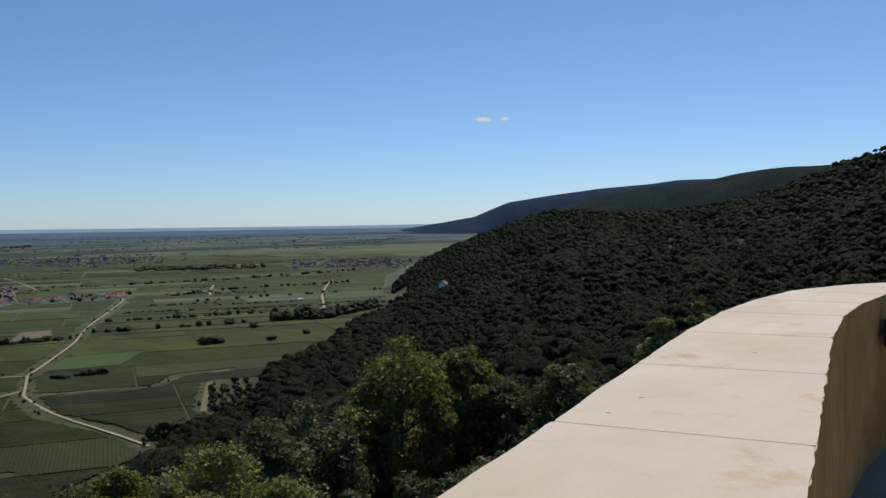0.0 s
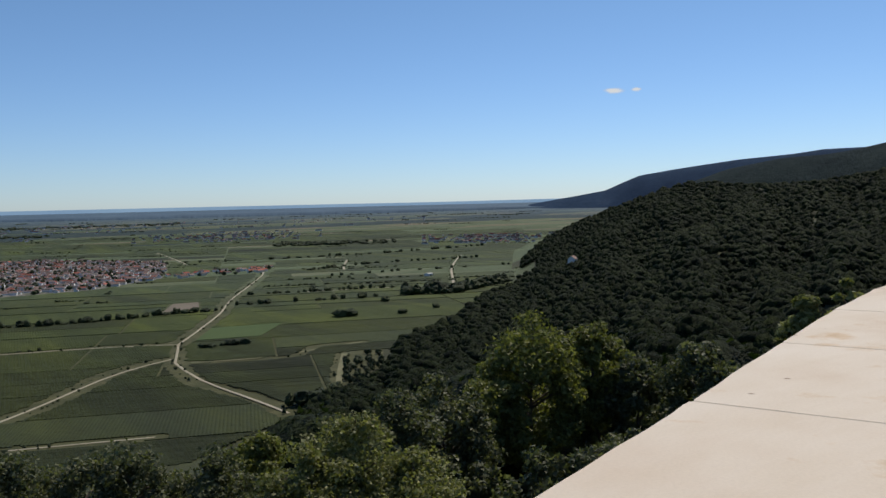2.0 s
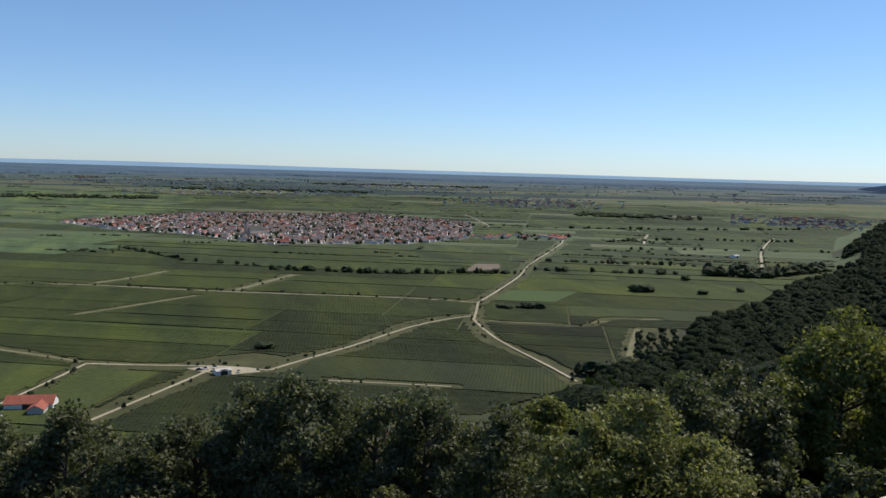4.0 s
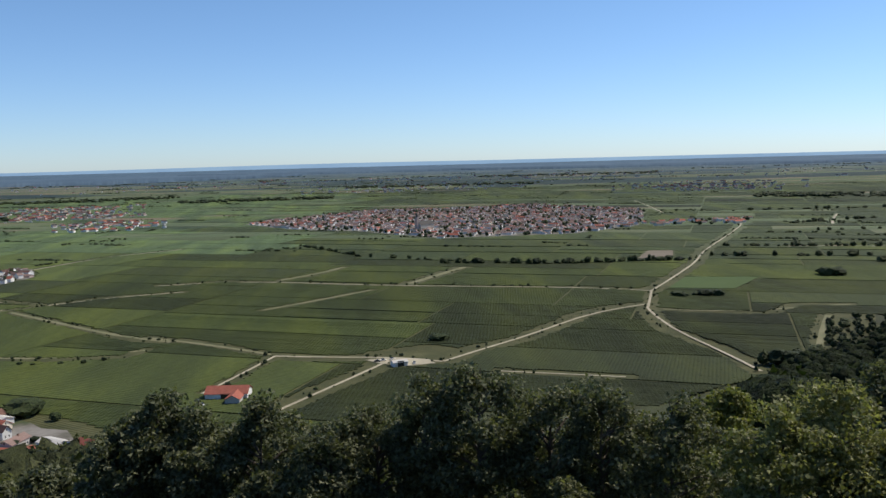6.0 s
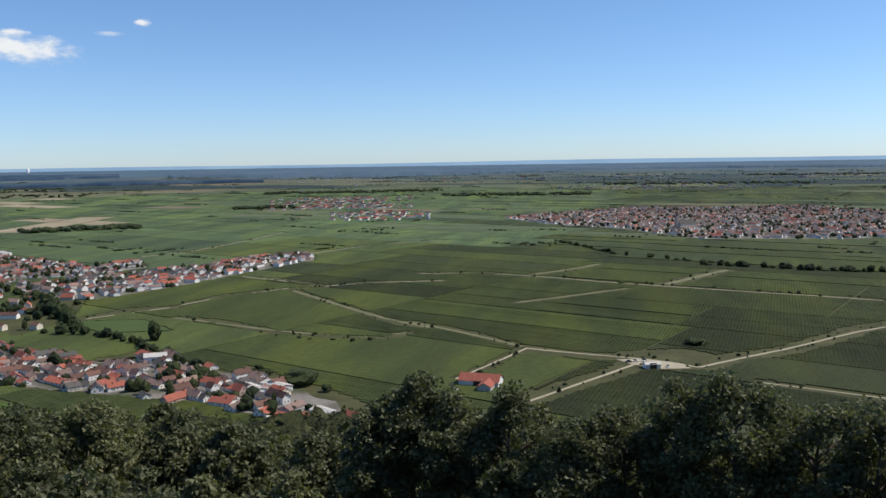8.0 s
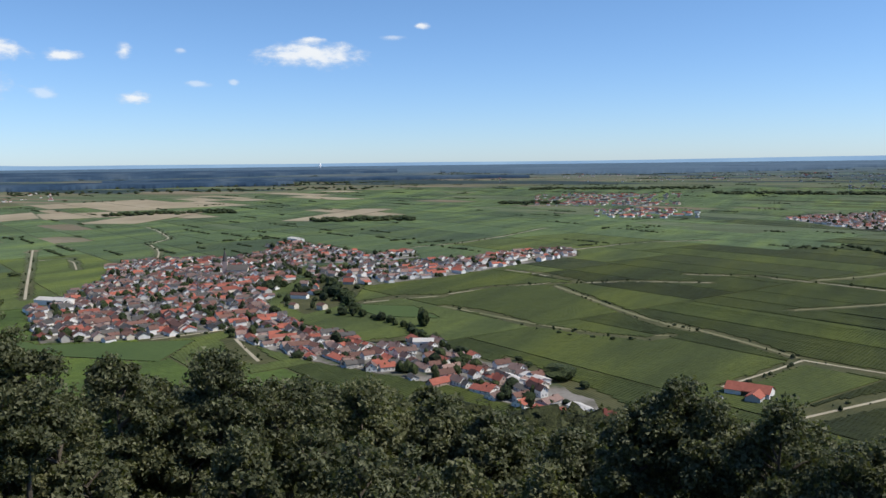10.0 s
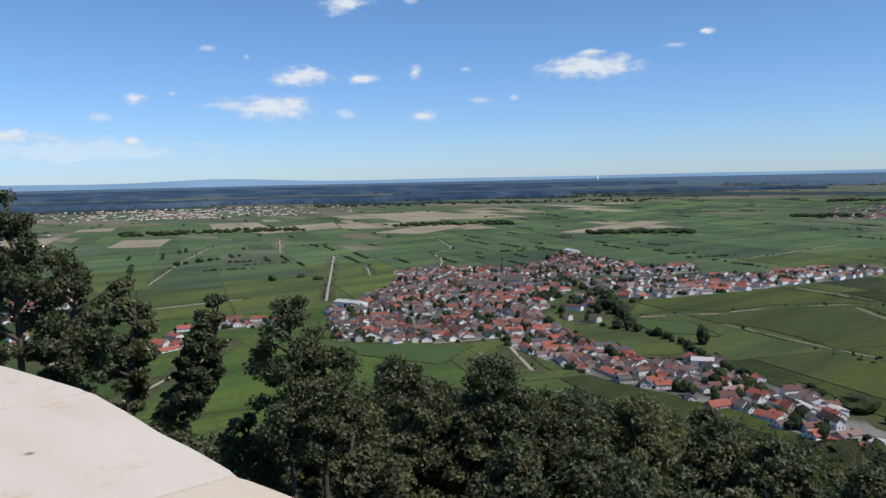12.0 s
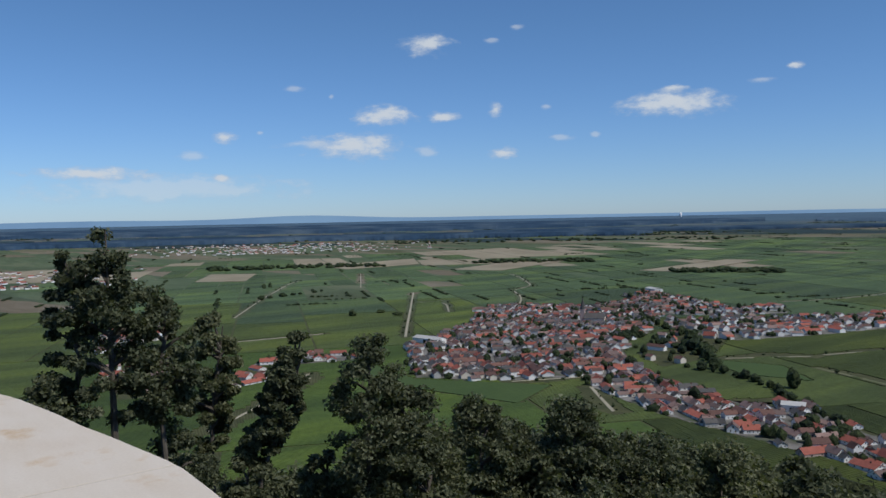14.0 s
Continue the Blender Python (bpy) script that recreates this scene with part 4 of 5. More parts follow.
def field(ring, what):
    mat, words = {"earth": (M_EARTH, "bare brown ploughed field"), "tan": (M_TAN, "dry tan stubble field"), "lush": (M_LUSH, "bright green mown meadow")}[what]
    low = [on_plain(x, y, 0.02) for x, y in ring]
    high = [on_plain(x, y, 0.5) for x, y in ring]
    bm = bmesh.new()
    a, b = [bm.verts.new(p) for p in low], [bm.verts.new(p) for p in high]
    top = bm.faces.new(b)
    for i in range(len(a)):
        j = (i + 1) % len(a)
        bm.faces.new((a[i], a[j], b[j], b[i]))
    if top.normal.z < 0 or sum(ring[i - 1][0] * ring[i][1] - ring[i][0] * ring[i - 1][1] for i in range(len(ring))) < 0:
        bmesh.ops.reverse_faces(bm, faces=bm.faces)
    me = bpy.data.meshes.new("field")
    bm.to_mesh(me)
    bm.free()
    me.materials.append(mat)
    tagged(new("field", me), words, "field", kind="structure")


for ring, what in FIELDS:
    field(ring, what)


def vineyards():
    """Blocks of vines in rows, split along the roads."""
    rng = random.Random(7)
    old, frontlit, grass, crop, backlit, dry, rim = ([[], [], []] for _ in range(7))

    def block(u0, v0, u1, v1, tone, along_u, edge, sort):
        mid = GU * ((u0 + u1) / 2) + GV * ((v0 + v1) / 2)
        far = mid.length
        verts, faces, tones = sort
        # a grass strip along the parcel's own border only
        g = min(1.2, 0.02 * min(edge[2] - edge[0], edge[3] - edge[1])) * max(1.0, far / 1500)
        u0, v0, u1, v1 = max(u0, edge[0] + g), max(v0, edge[1] + g), min(u1, edge[2] - g), min(v1, edge[3] - g)
        if u1 - u0 < 1 or v1 - v0 < 1:
            return

        def solid(a0, b0, a1, b1, low, high, su, sv, verts=verts, faces=faces, tones=tones):
            b = len(verts)
            for lift, s, r in ((low, 0.0, 0.0), (high, su, sv)):
                for u, v in ((a0 + s, b0 + r), (a1 - s, b0 + r), (a1 - s, b1 - r), (a0 + s, b1 - r)):
                    q = GU * u + GV * v
                    verts.append(on_plain(q.x, q.y, lift))
            faces.extend([(b + 4, b + 5, b + 6, b + 7)] + [(b + k, b + (k + 1) % 4, b + 4 + (k + 1) % 4, b + 4 + k) for k in range(4)])
            tones.extend([tone] * 5)

        solid(u0, v0, u1, v1, 0.02, 0.4, 0.0, 0.0)
        # a dark strip stands in for the shade on the outermost vines
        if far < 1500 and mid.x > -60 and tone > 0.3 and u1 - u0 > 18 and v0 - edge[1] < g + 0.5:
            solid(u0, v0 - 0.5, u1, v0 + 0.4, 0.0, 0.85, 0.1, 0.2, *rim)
        if far < 1250 and sort is not dry and sort is not grass and min(u1 - u0, v1 - v0) > 2:
            gap = 2.3
            a0, a1 = (v0, v1) if along_u else (u0, u1)
            fade = min(1.0, max(0.25, (1350 - far) / 700))
            for k in range(math.ceil(a0 / gap), math.ceil(a1 / gap)):
                c, h = k * gap, 0.4 + rng.uniform(0.10, 0.26) * fade * (0.4 if sort is frontlit else 1.0)
                if along_u:
                    solid(u0, c - 0.38 * gap, u1, c + 0.38 * gap, 0.3, h, 0.0, 0.4)
                else:
                    solid(c - 0.38 * gap, v0, c + 0.38 * gap, v1, 0.3, h, 0.4, 0.0)

    def split(u0, v0, u1, v1, kept=None):
        mid = GU * ((u0 + u1) / 2) + GV * ((v0 + v1) / 2)
        far, yaw = mid.length, math.degrees(math.atan2(-mid.x, mid.y))
        du, dv = u1 - u0, v1 - v0
        small = max(du, dv) < 500
        if small and (mid.y < 0 or yaw < -70 or yaw > 92 or far > 4300):
            return
        k = max(1.0, far / 1100) * (1.7 if mid.x < -360 and far < 1700 else 0.8)
        big = kept is None and (not small or du > 420 * k * rng.uniform(0.6, 1.5) or dv > (150 if far < 1500 else 70) * k * rng.uniform(0.4, 1.6))
        if not big and kept is None:
            if far > 1500 and rng.random() < 0.14:
                return
            sort = frontlit if mid.x < -380 + rng.gauss(0, 70) and far < 1900 else old
            if yaw > 37 and far < 690:
                sort = grass
            if far > 1300 + rng.gauss(0, 150):
                # far parcels on the sunward side get the copy with back-lit shade painted in
                sort = dry if rng.random() < (0.28 if yaw > 36 and far > 2150 else 0.0) else crop if mid.x < -150 + rng.gauss(0, 200) else backlit
            # near parcels towards the sun: a low tone paints their back-lit shade
            kept = (min(1.0, max(0.0, rng.gauss(0.40, 0.15) if mid.x < -60 or far > 1000 else rng.gauss(0.09, 0.08) if far < 820 and mid.x > 40 else rng.gauss(0.3, 0.15))), rng.random() < 0.85, (u0, v0, u1, v1), sort)
        hit = 0
        if not big:
            for a in np.linspace(u0, u1, max(2, int(du / 5) + 1)):
                for b in np.linspace(v0, v1, max(2, int(dv / 5) + 1)):
                    q = GU * a + GV * b
                    i, j = int((q.x - X0) / CELL), int((q.y - Y0) / CELL)
                    off = not (0 <= i < taken.shape[0] and 0 <= j < taken.shape[1])
                    r = math.hypot(q.x, q.y)
                    if off or taken[i, j] or (r < 2200 and r < np.interp(math.degrees(math.atan2(-q.x, q.y)), CREST_YAW, CREST_FAR) + 12):
                        hit += 1
                        break
                if hit:
                    break
        least = 3.6 if far < 900 else 6 * max(1.0, far / 1100)
        if hit and (du < least and dv < least or far > 3800):
            return
        if hit or big:
            if (du / 3.0 > dv if big else du > dv):
                f = u0 + du * (rng.uniform(0.4, 0.6) if big else 0.5)
                split(u0, v0, f, v1, kept), split(f, v0, u1, v1, kept)
            else:
                f = v0 + dv * (rng.uniform(0.4, 0.6) if big else 0.5)
                split(u0, v0, u1, f, kept), split(u0, f, u1, v1, kept)
        else:
            block(u0, v0, u1, v1, *kept)

    split(-4100, -1300, 4300, 4700)
    for (verts, faces, tones), mat, words in ((old, M_VINE, "green vineyard parcels in leaf across the plain"), (frontlit, M_FRONTLIT, "vineyard parcels and meadows beyond the village, front light in their green"),
                                              (grass, M_GRASS, "bright green meadows between the wood and the village"), (crop, M_CROP, "crops and vineyards on the far plain, haze blue in their green"), (backlit, M_BACKLIT, "vineyard parcels beyond the field roads, back-lit shade and haze in their green"), (dry, M_TAN, "dry tan stubble parcels on the far plain"),
                                              (rim, M_HEDGE, "dark strips standing in for the shaded edges of parcels")):
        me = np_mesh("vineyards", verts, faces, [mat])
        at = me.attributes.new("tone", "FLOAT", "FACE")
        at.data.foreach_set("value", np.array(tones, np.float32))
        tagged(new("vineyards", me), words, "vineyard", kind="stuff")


vineyards()


# ---- hedges, bushes and woods on the plain ----
BUSH_KINDS = crowns(8, 6, 2, 0.5, 60, 0.2)
LOW_KINDS = crowns(9, 6, 1, 0.4, 14, 0.3)


def bushes(name, spots, words, seed, kinds=BUSH_KINDS, mat=M_HEDGE, kind_of="stuff", category="hedge"):
    """spots: plan x, plan y, half width, height."""
    p, w, t = [], [], []
    for x, y, half, tall in spots:
        d = math.hypot(x, y)
        k = float(squeeze(d)) / d
        p.append(on_plain(x, y, tall * 0.45))
        w.append(half * k)
        t.append(tall * 0.55 * k)
    ob = forest(name, np.array(p), np.array(w), np.array(t), kinds, mat, words, seed, category)
    if kind_of != "stuff":
        del ob["kind"]
    return ob


def hedge(line, half, tall, gap, seed, loose=0.3):
    rng = random.Random(seed)
    spots = []
    for (x0, y0), (x1, y1) in zip(line, line[1:]):
        k = max(1, int(math.hypot(x1 - x0, y1 - y0) / gap))
        for i in range(k):
            if rng.random() > loose:
                f = (i + rng.random()) / k
                spots.append((x0 + (x1 - x0) * f + rng.uniform(-3, 3), y0 + (y1 - y0) * f + rng.uniform(-3, 3), half * rng.uniform(0.5, 1.3), tall * rng.uniform(0.5, 1.3)))
    bushes("hedgerow", spots, "dark green hedgerow of bushes between fields", seed)


hedge([(95, 1075), (153, 1061), (206, 1034), (275, 1023), (346, 1022), (407, 1012)], 4.5, 6.5, 5.5, 21, 0.12)
hedge([(-101, 1378), (-51, 1278), (-7, 1190), (55, 1143), (141, 1082)], 4, 5, 9, 22, 0.4)
hedge([(512, 1163), (635, 1113), (724, 1077)], 4, 6, 8, 23, 0.2)
hedge([(446, 1048), (537, 1014), (661, 982)], 4, 6, 9, 24, 0.35)
hedge([(669, 981), (733, 940), (903, 1013)], 9, 12, 7, 25, 0.0)
hedge([(690, 1010), (766, 975), (890, 1030)], 9, 12, 8, 35, 0.1)
hedge([(246, 490), (260, 479), (287, 498)], 6, 8, 5, 26, 0.0)
for k, line in enumerate(([(308, 522), (362, 612)], [(316, 518), (373, 615)], [(325, 517), (385, 617)], [(344, 531), (393, 612)])):
    hedge(line, 2.4, 4.2, 6, 120 + k, 0.2)
hedge([(-298, 609), (-285, 611), (-265, 598), (-232, 585), (-204, 583), (-153, 586)], 1.6, 2.5, 9, 28, 0.3)
hedge([(-232, 497), (-197, 459), (-173, 451), (-149, 442)], 3, 4, 9, 29, 0.3)
hedge([(-447, 574), (-418, 576), (-383, 568), (-348, 548), (-304, 515), (-266, 488)], 3.5, 6, 7, 30, 0.15)
hedge([(279, 794), (216, 836), (103, 872), (-12, 917), (-114, 965), (-232, 968)], 1.8, 2.6, 14, 31, 0.45)
hedge([(-44, 574), (-8, 563), (18, 566)], 1.3, 2, 12, 32, 0.4)
hedge([(-585, 646), (-597, 687), (-554, 665), (-496, 656), (-426, 588)], 6, 9, 8, 33, 0.2)
hedge([(285, 752), (317, 748), (333, 746)], 5, 6, 8, 34, 0.1)
hedge([(-1299, 548), (-1364, 695), (-1373, 722)], 5, 6, 20, 36, 0.3)
hedge([(492, 847), (505, 840)], 8, 9, 5, 37, 0.0)
hedge([(800, 1500), (1000, 1560), (1250, 1500)], 5, 6, 14, 38, 0.3)
hedge([(700, 1350), (900, 1330), (1150, 1280)], 4, 5, 14, 39, 0.4)
hedge([(900, 1900), (1200, 1850), (1600, 1900)], 6, 7, 16, 40, 0.3)
hedge([(-690, 800), (-560, 720), (-470, 640)], 5, 8, 12, 41, 0.3)
for i, (x, y, half, tall, words) in enumerate(((52, 605, 7, 5, "round dark bush beside the field road"), (489, 840, 8, 9, "dark round tree among the fields"), (611, 990, 6, 9, "dark round tree among the fields"),
                                               (610, 930, 6, 8, "dark round tree among the fields"), (556, 813, 6, 6, "low dark bush in a meadow"), (616, 826, 5, 6, "low dark bush in a meadow"),
                                               (-344, 564, 5, 15, "tall dark conifer at the village edge"), (-186, 462, 10, 9, "broad dark tree at the edge of the lower houses"),
                                               (-992, 609, 6, 5, "dark bush in the meadow"), (-949, 610, 7, 5, "dark bush in the meadow"), (-985, 560, 5, 9, "dark bush in the meadow"))):
    bushes("bush", [(x, y, half, tall)], words, 50 + i, kinds=BUSH_KINDS[i % 6:i % 6 + 1], kind_of="thing", category="bush")


def roadside():
    """Low bushes and weeds dotted along the field roads and tracks."""
    rng = random.Random(61)
    spots = []
    for width, line in LINES_ROAD:
        for (x0, y0), (x1, y1) in zip(line, line[1:]):
            far = math.hypot(x1 - x0, y1 - y0)
            for _ in range(int(far / 7)):
                f, side = rng.random(), rng.choice((-1, 1)) * (width / 2 + rng.uniform(1.0, 2.2))
                x, y = x0 + (x1 - x0) * f - (y1 - y0) / far * side, y0 + (y1 - y0) * f + (x1 - x0) / far * side
                if noise.noise((x * 0.02, y * 0.02, 4.0)) > -0.1:
                    s = rng.choice((0.5, 0.6, 0.8, 1.3))
                    spots.append((x, y, s * rng.uniform(0.8, 1.5), s * rng.uniform(1.2, 2.4)))
    bushes("roadside_bushes", spots, "low dark bushes dotted along the field roads", 62, LOW_KINDS)


roadside()


def far_green():
    """Hedges, copses and strips of wood over the far plain, all along its parcels."""
    rng = random.Random(5)
    spots = []
    for _ in range(560):
        d = 1250 * math.exp(rng.uniform(0, 2.2))
        yaw = rng.uniform(-44, 92)
        x, y = -math.sin(radians(yaw)) * d, math.cos(radians(yaw)) * d
        if taken[min(max(int((x - X0) / CELL), 0), taken.shape[0] - 1), min(max(int((y - Y0) / CELL), 0), taken.shape[1] - 1)]:
            continue
        way = GU if rng.random() < 0.8 else GV
        n = rng.randint(3, 14)
        s = max(1.0, d / 2500)
        for i in range(n):
            q = way * (i - n / 2) * rng.uniform(5, 12) * s
            spots.append((x + q.x, y + q.y, rng.uniform(2, 5) * s, rng.uniform(1.5, 4) * (1 + s) / 2))
    bushes("far_hedges", spots, "dark hedges and copses dotted over the far plain", 77, LOW_KINDS)


far_green()


def wood_block(yaw0, yaw1, near, deep, tall, seed):
    """A far wood: a low ragged slab of treetops."""
    n = int((yaw1 - yaw0) / 0.06) + 2
    verts, faces = [], []
    for i in range(n):
        a = radians(yaw0 + (yaw1 - yaw0) * i / (n - 1))
        thin = math.sin(math.pi * (0.04 + 0.92 * i / (n - 1))) ** 0.4
        for f, lift in ((0, 0), (0.03, 1), (0.5, 1), (0.97, 1), (1, 0)):
            d = near + deep * (0.5 + (f - 0.5) * thin) + sum(noise.noise((i * 0.02 * 3 ** k, seed, 0.5)) / 2 ** k for k in range(4)) * min(0.06 * near, 0.12 * deep)
            verts.append(on_plain(-math.sin(a) * d, math.cos(a) * d, lift * tall * (1 + (0.3 if near < 4500 else 0.06) * noise.noise((i * 0.35, f * 5, seed)))))
        if i:
            for j in range(4):
                q = 5 * i + j
                faces.append((q - 5, q, q + 1, q - 4))
    # both woods carry painted haze, the left one darker
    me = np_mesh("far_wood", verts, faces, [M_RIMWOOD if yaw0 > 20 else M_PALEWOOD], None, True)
    tagged(new("far_wood", me), "belt of wood across the far plain, haze blue in its colour", "woods", kind="stuff")


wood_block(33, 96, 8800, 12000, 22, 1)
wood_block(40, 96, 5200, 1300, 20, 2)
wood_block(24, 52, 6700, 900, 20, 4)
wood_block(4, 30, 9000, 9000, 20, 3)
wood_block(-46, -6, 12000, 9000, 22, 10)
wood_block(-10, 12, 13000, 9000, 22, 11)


def far_copse(yaw0, yaw1, near, deep, n, half, tall, seed):
    """A strip of trees across the middle plain."""
    rng = random.Random(seed)
    spots = []
    for _ in range(n):
        d, a = near + rng.uniform(0, deep), radians(rng.uniform(yaw0, yaw1))
        spots.append((-math.sin(a) * d, math.cos(a) * d, half * rng.uniform(0.6, 1.3), tall * rng.uniform(0.6, 1.2)))
    bushes("far_copse", spots, "dark strip of trees across the middle plain", seed, LOW_KINDS, category="trees")


for k, (a, b, near, deep, n) in enumerate(((36, 70, 5300, 900, 260), (34, 58, 4300, 500, 120), (2, 12, 3300, 220, 190), (12, 24, 3900, 300, 200), (-12, 1, 4700, 400, 160), (-34, -26, 2750, 200, 150), (-20, -8, 7000, 900, 120), (22, 26, 2600, 120, 60), (58, 70, 2300, 130, 110), (44, 52, 2350, 120, 90), (32, 39, 1900, 90, 70))):
    far_copse(a, b, near, deep, n, 9 * max(1.0, near / 3500), 9, 300 + k)


# ---- houses ----
def house_mesh_parts(w, d, eaves, ridge_h):
    """Walls with gables, and a roof of two slabs with eaves; the ridge runs along x."""
    bm = bmesh.new()
    v = [bm.verts.new(p) for p in ((-w, -d, -0.4), (w, -d, -0.4), (w, d, -0.4), (-w, d, -0.4), (-w, -d, eaves), (w, -d, eaves), (w, d, eaves), (-w, d, eaves), (-w, 0, ridge_h), (w, 0, ridge_h))]
    for f in ((0, 1, 5, 4), (2, 3, 7, 6), (1, 2, 6, 9, 5), (3, 0, 4, 8, 7)):
        bm.faces.new([v[k] for k in f])
    slope = (ridge_h - eaves) / d
    o, t = 0.45, 0.22
    rf = bmesh.new()
    for s in (1, -1):
        e = (s * (d + o), eaves - slope * o)
        pts = [(x, yy, zz + up) for x in (-w - o, w + o) for yy, zz in (e, (0, ridge_h)) for up in (0.02, t)]
        q = [rf.verts.new(p) for p in pts]
        for f in ((0, 1, 3, 2), (4, 6, 7, 5), (1, 5, 7, 3), (0, 2, 6, 4), (0, 4, 5, 1)):
            rf.faces.new([q[k] for k in f])
    bmesh.ops.recalc_face_normals(rf, faces=rf.faces)
    return bm, rf


HOUSE_WORDS = {0: "orange-red tiled roof", 1: "brown tiled roof", 2: "dark slate roof", 3: "faded pinkish tiled roof"}
WALL_WORDS = {0: "white", 1: "cream", 2: "grey", 3: "rose"}


def house(wall, tile, w, d, eaves, ridge_h, detail):
    thing = tagged(new("house"), WALL_WORDS[wall] + " plastered village house with " + HOUSE_WORDS[tile], "house", "village houses")
    bm, rf = house_mesh_parts(w, d, eaves, ridge_h)
    part("wall", bm, M_PLASTER[wall], thing)
    part("roof", rf, M_TILE[tile], thing)
    bm = bmesh.new()
    box(bm, w * 0.3, -0.9, ridge_h - 1.0, w * 0.3 + 0.7, -0.3, ridge_h + 0.9)
    part("chimney", bm, M_TILE[1], thing)
    if detail:
        bm = bmesh.new()
        box(bm, -0.42, -0.25, -0.6, 0.42, 0.0, 0.6)
        pane = part("window", bm, M_DARK, thing)
        spots = []
        for floor in range(max(1, int(eaves / 2.8))):
            z = 1.6 + 2.8 * floor
            for s in (1, -1):
                spots += [(x, s * (d + 0.03), z, 0 if s > 0 else 180) for x in (-w * 0.55, w * 0.1, w * 0.6)]
                spots += [(s * (w + 0.03), yy, z, -90 if s > 0 else 90) for yy in (-d * 0.4, d * 0.4)]
        for k, (x, y, z, a) in enumerate(spots):
            if k:
                pane = new("window", pane.data)
                pane.parent = thing
            pane.matrix_local = pose(x, y, z, 0, 0, a)
        for s in (1, -1):
            q = new("window", pane.data)
            q.parent = thing
            q.matrix_local = pose(s * (w + 0.03), 0, eaves + 1.0, 0, 0, -90 if s > 0 else 90)
        bm = bmesh.new()
        box(bm, -0.55, -0.1, -0.2, 0.55, 0.04, 2.1)
        part("door", bm, M_TILE[1], thing).matrix_local = pose(-w * 0.2, d, 0)
    return thing


def set_down(kind, x, y, turn, size):
    d = math.hypot(x, y)
    k = float(squeeze(d)) / d
    c = copy_thing(kind, Matrix.Translation(on_plain(x, y)) @ Matrix.Rotation(turn, 4, "Z"))
    c.scale = tuple(k * s for s in size)
    return c


def kinds_of(detail, seed):
    rng = random.Random(seed)
    out = []
    for wall in range(4):
        for tile in range(4):
            w, d = rng.uniform(4.5, 7.5), rng.uniform(3.6, 4.8)
            e = rng.choice((3.0, 3.2, 4.6))
            out.append((wall, tile, house(wall, tile, w, d, e, e + d * rng.uniform(0.55, 0.8), detail)))
    return out


FAR_HOUSES, NEAR_HOUSES = kinds_of(False, 1), kinds_of(True, 2)
used = set()
garden = []


crowd = ([], [], [])


def join_house(x, y, turn, w, d, e, h, wall, tile):
    """One more house in the joined rest."""
    verts, faces, index = crowd
    o, slope = 0.4, (h - e) / d
    c, s, b = math.cos(turn), math.sin(turn), len(verts)
    low = e - slope * o
    for px, py, pz in ((-w, -d, -0.3), (w, -d, -0.3), (w, d, -0.3), (-w, d, -0.3), (-w, -d, e), (w, -d, e), (w, d, e), (-w, d, e), (-w, 0, h), (w, 0, h),
                       (-w - o, -d - o, low + 0.15), (w + o, -d - o, low + 0.15), (w + o, 0, h + 0.15), (-w - o, 0, h + 0.15), (w + o, d + o, low + 0.15), (-w - o, d + o, low + 0.15), (w, 0, e), (-w, 0, e)):
        verts.append(on_plain(x + px * c - py * s, y + px * s + py * c, pz))
    faces += [tuple(b + k for k in f) for f in ((0, 1, 5, 4), (2, 3, 7, 6), (1, 2, 6, 5), (3, 0, 4, 7), (5, 16, 6, 9), (7, 17, 4, 8), (10, 11, 12, 13), (13, 12, 14, 15))]
    index += [wall] * 6 + [4 + tile] * 2


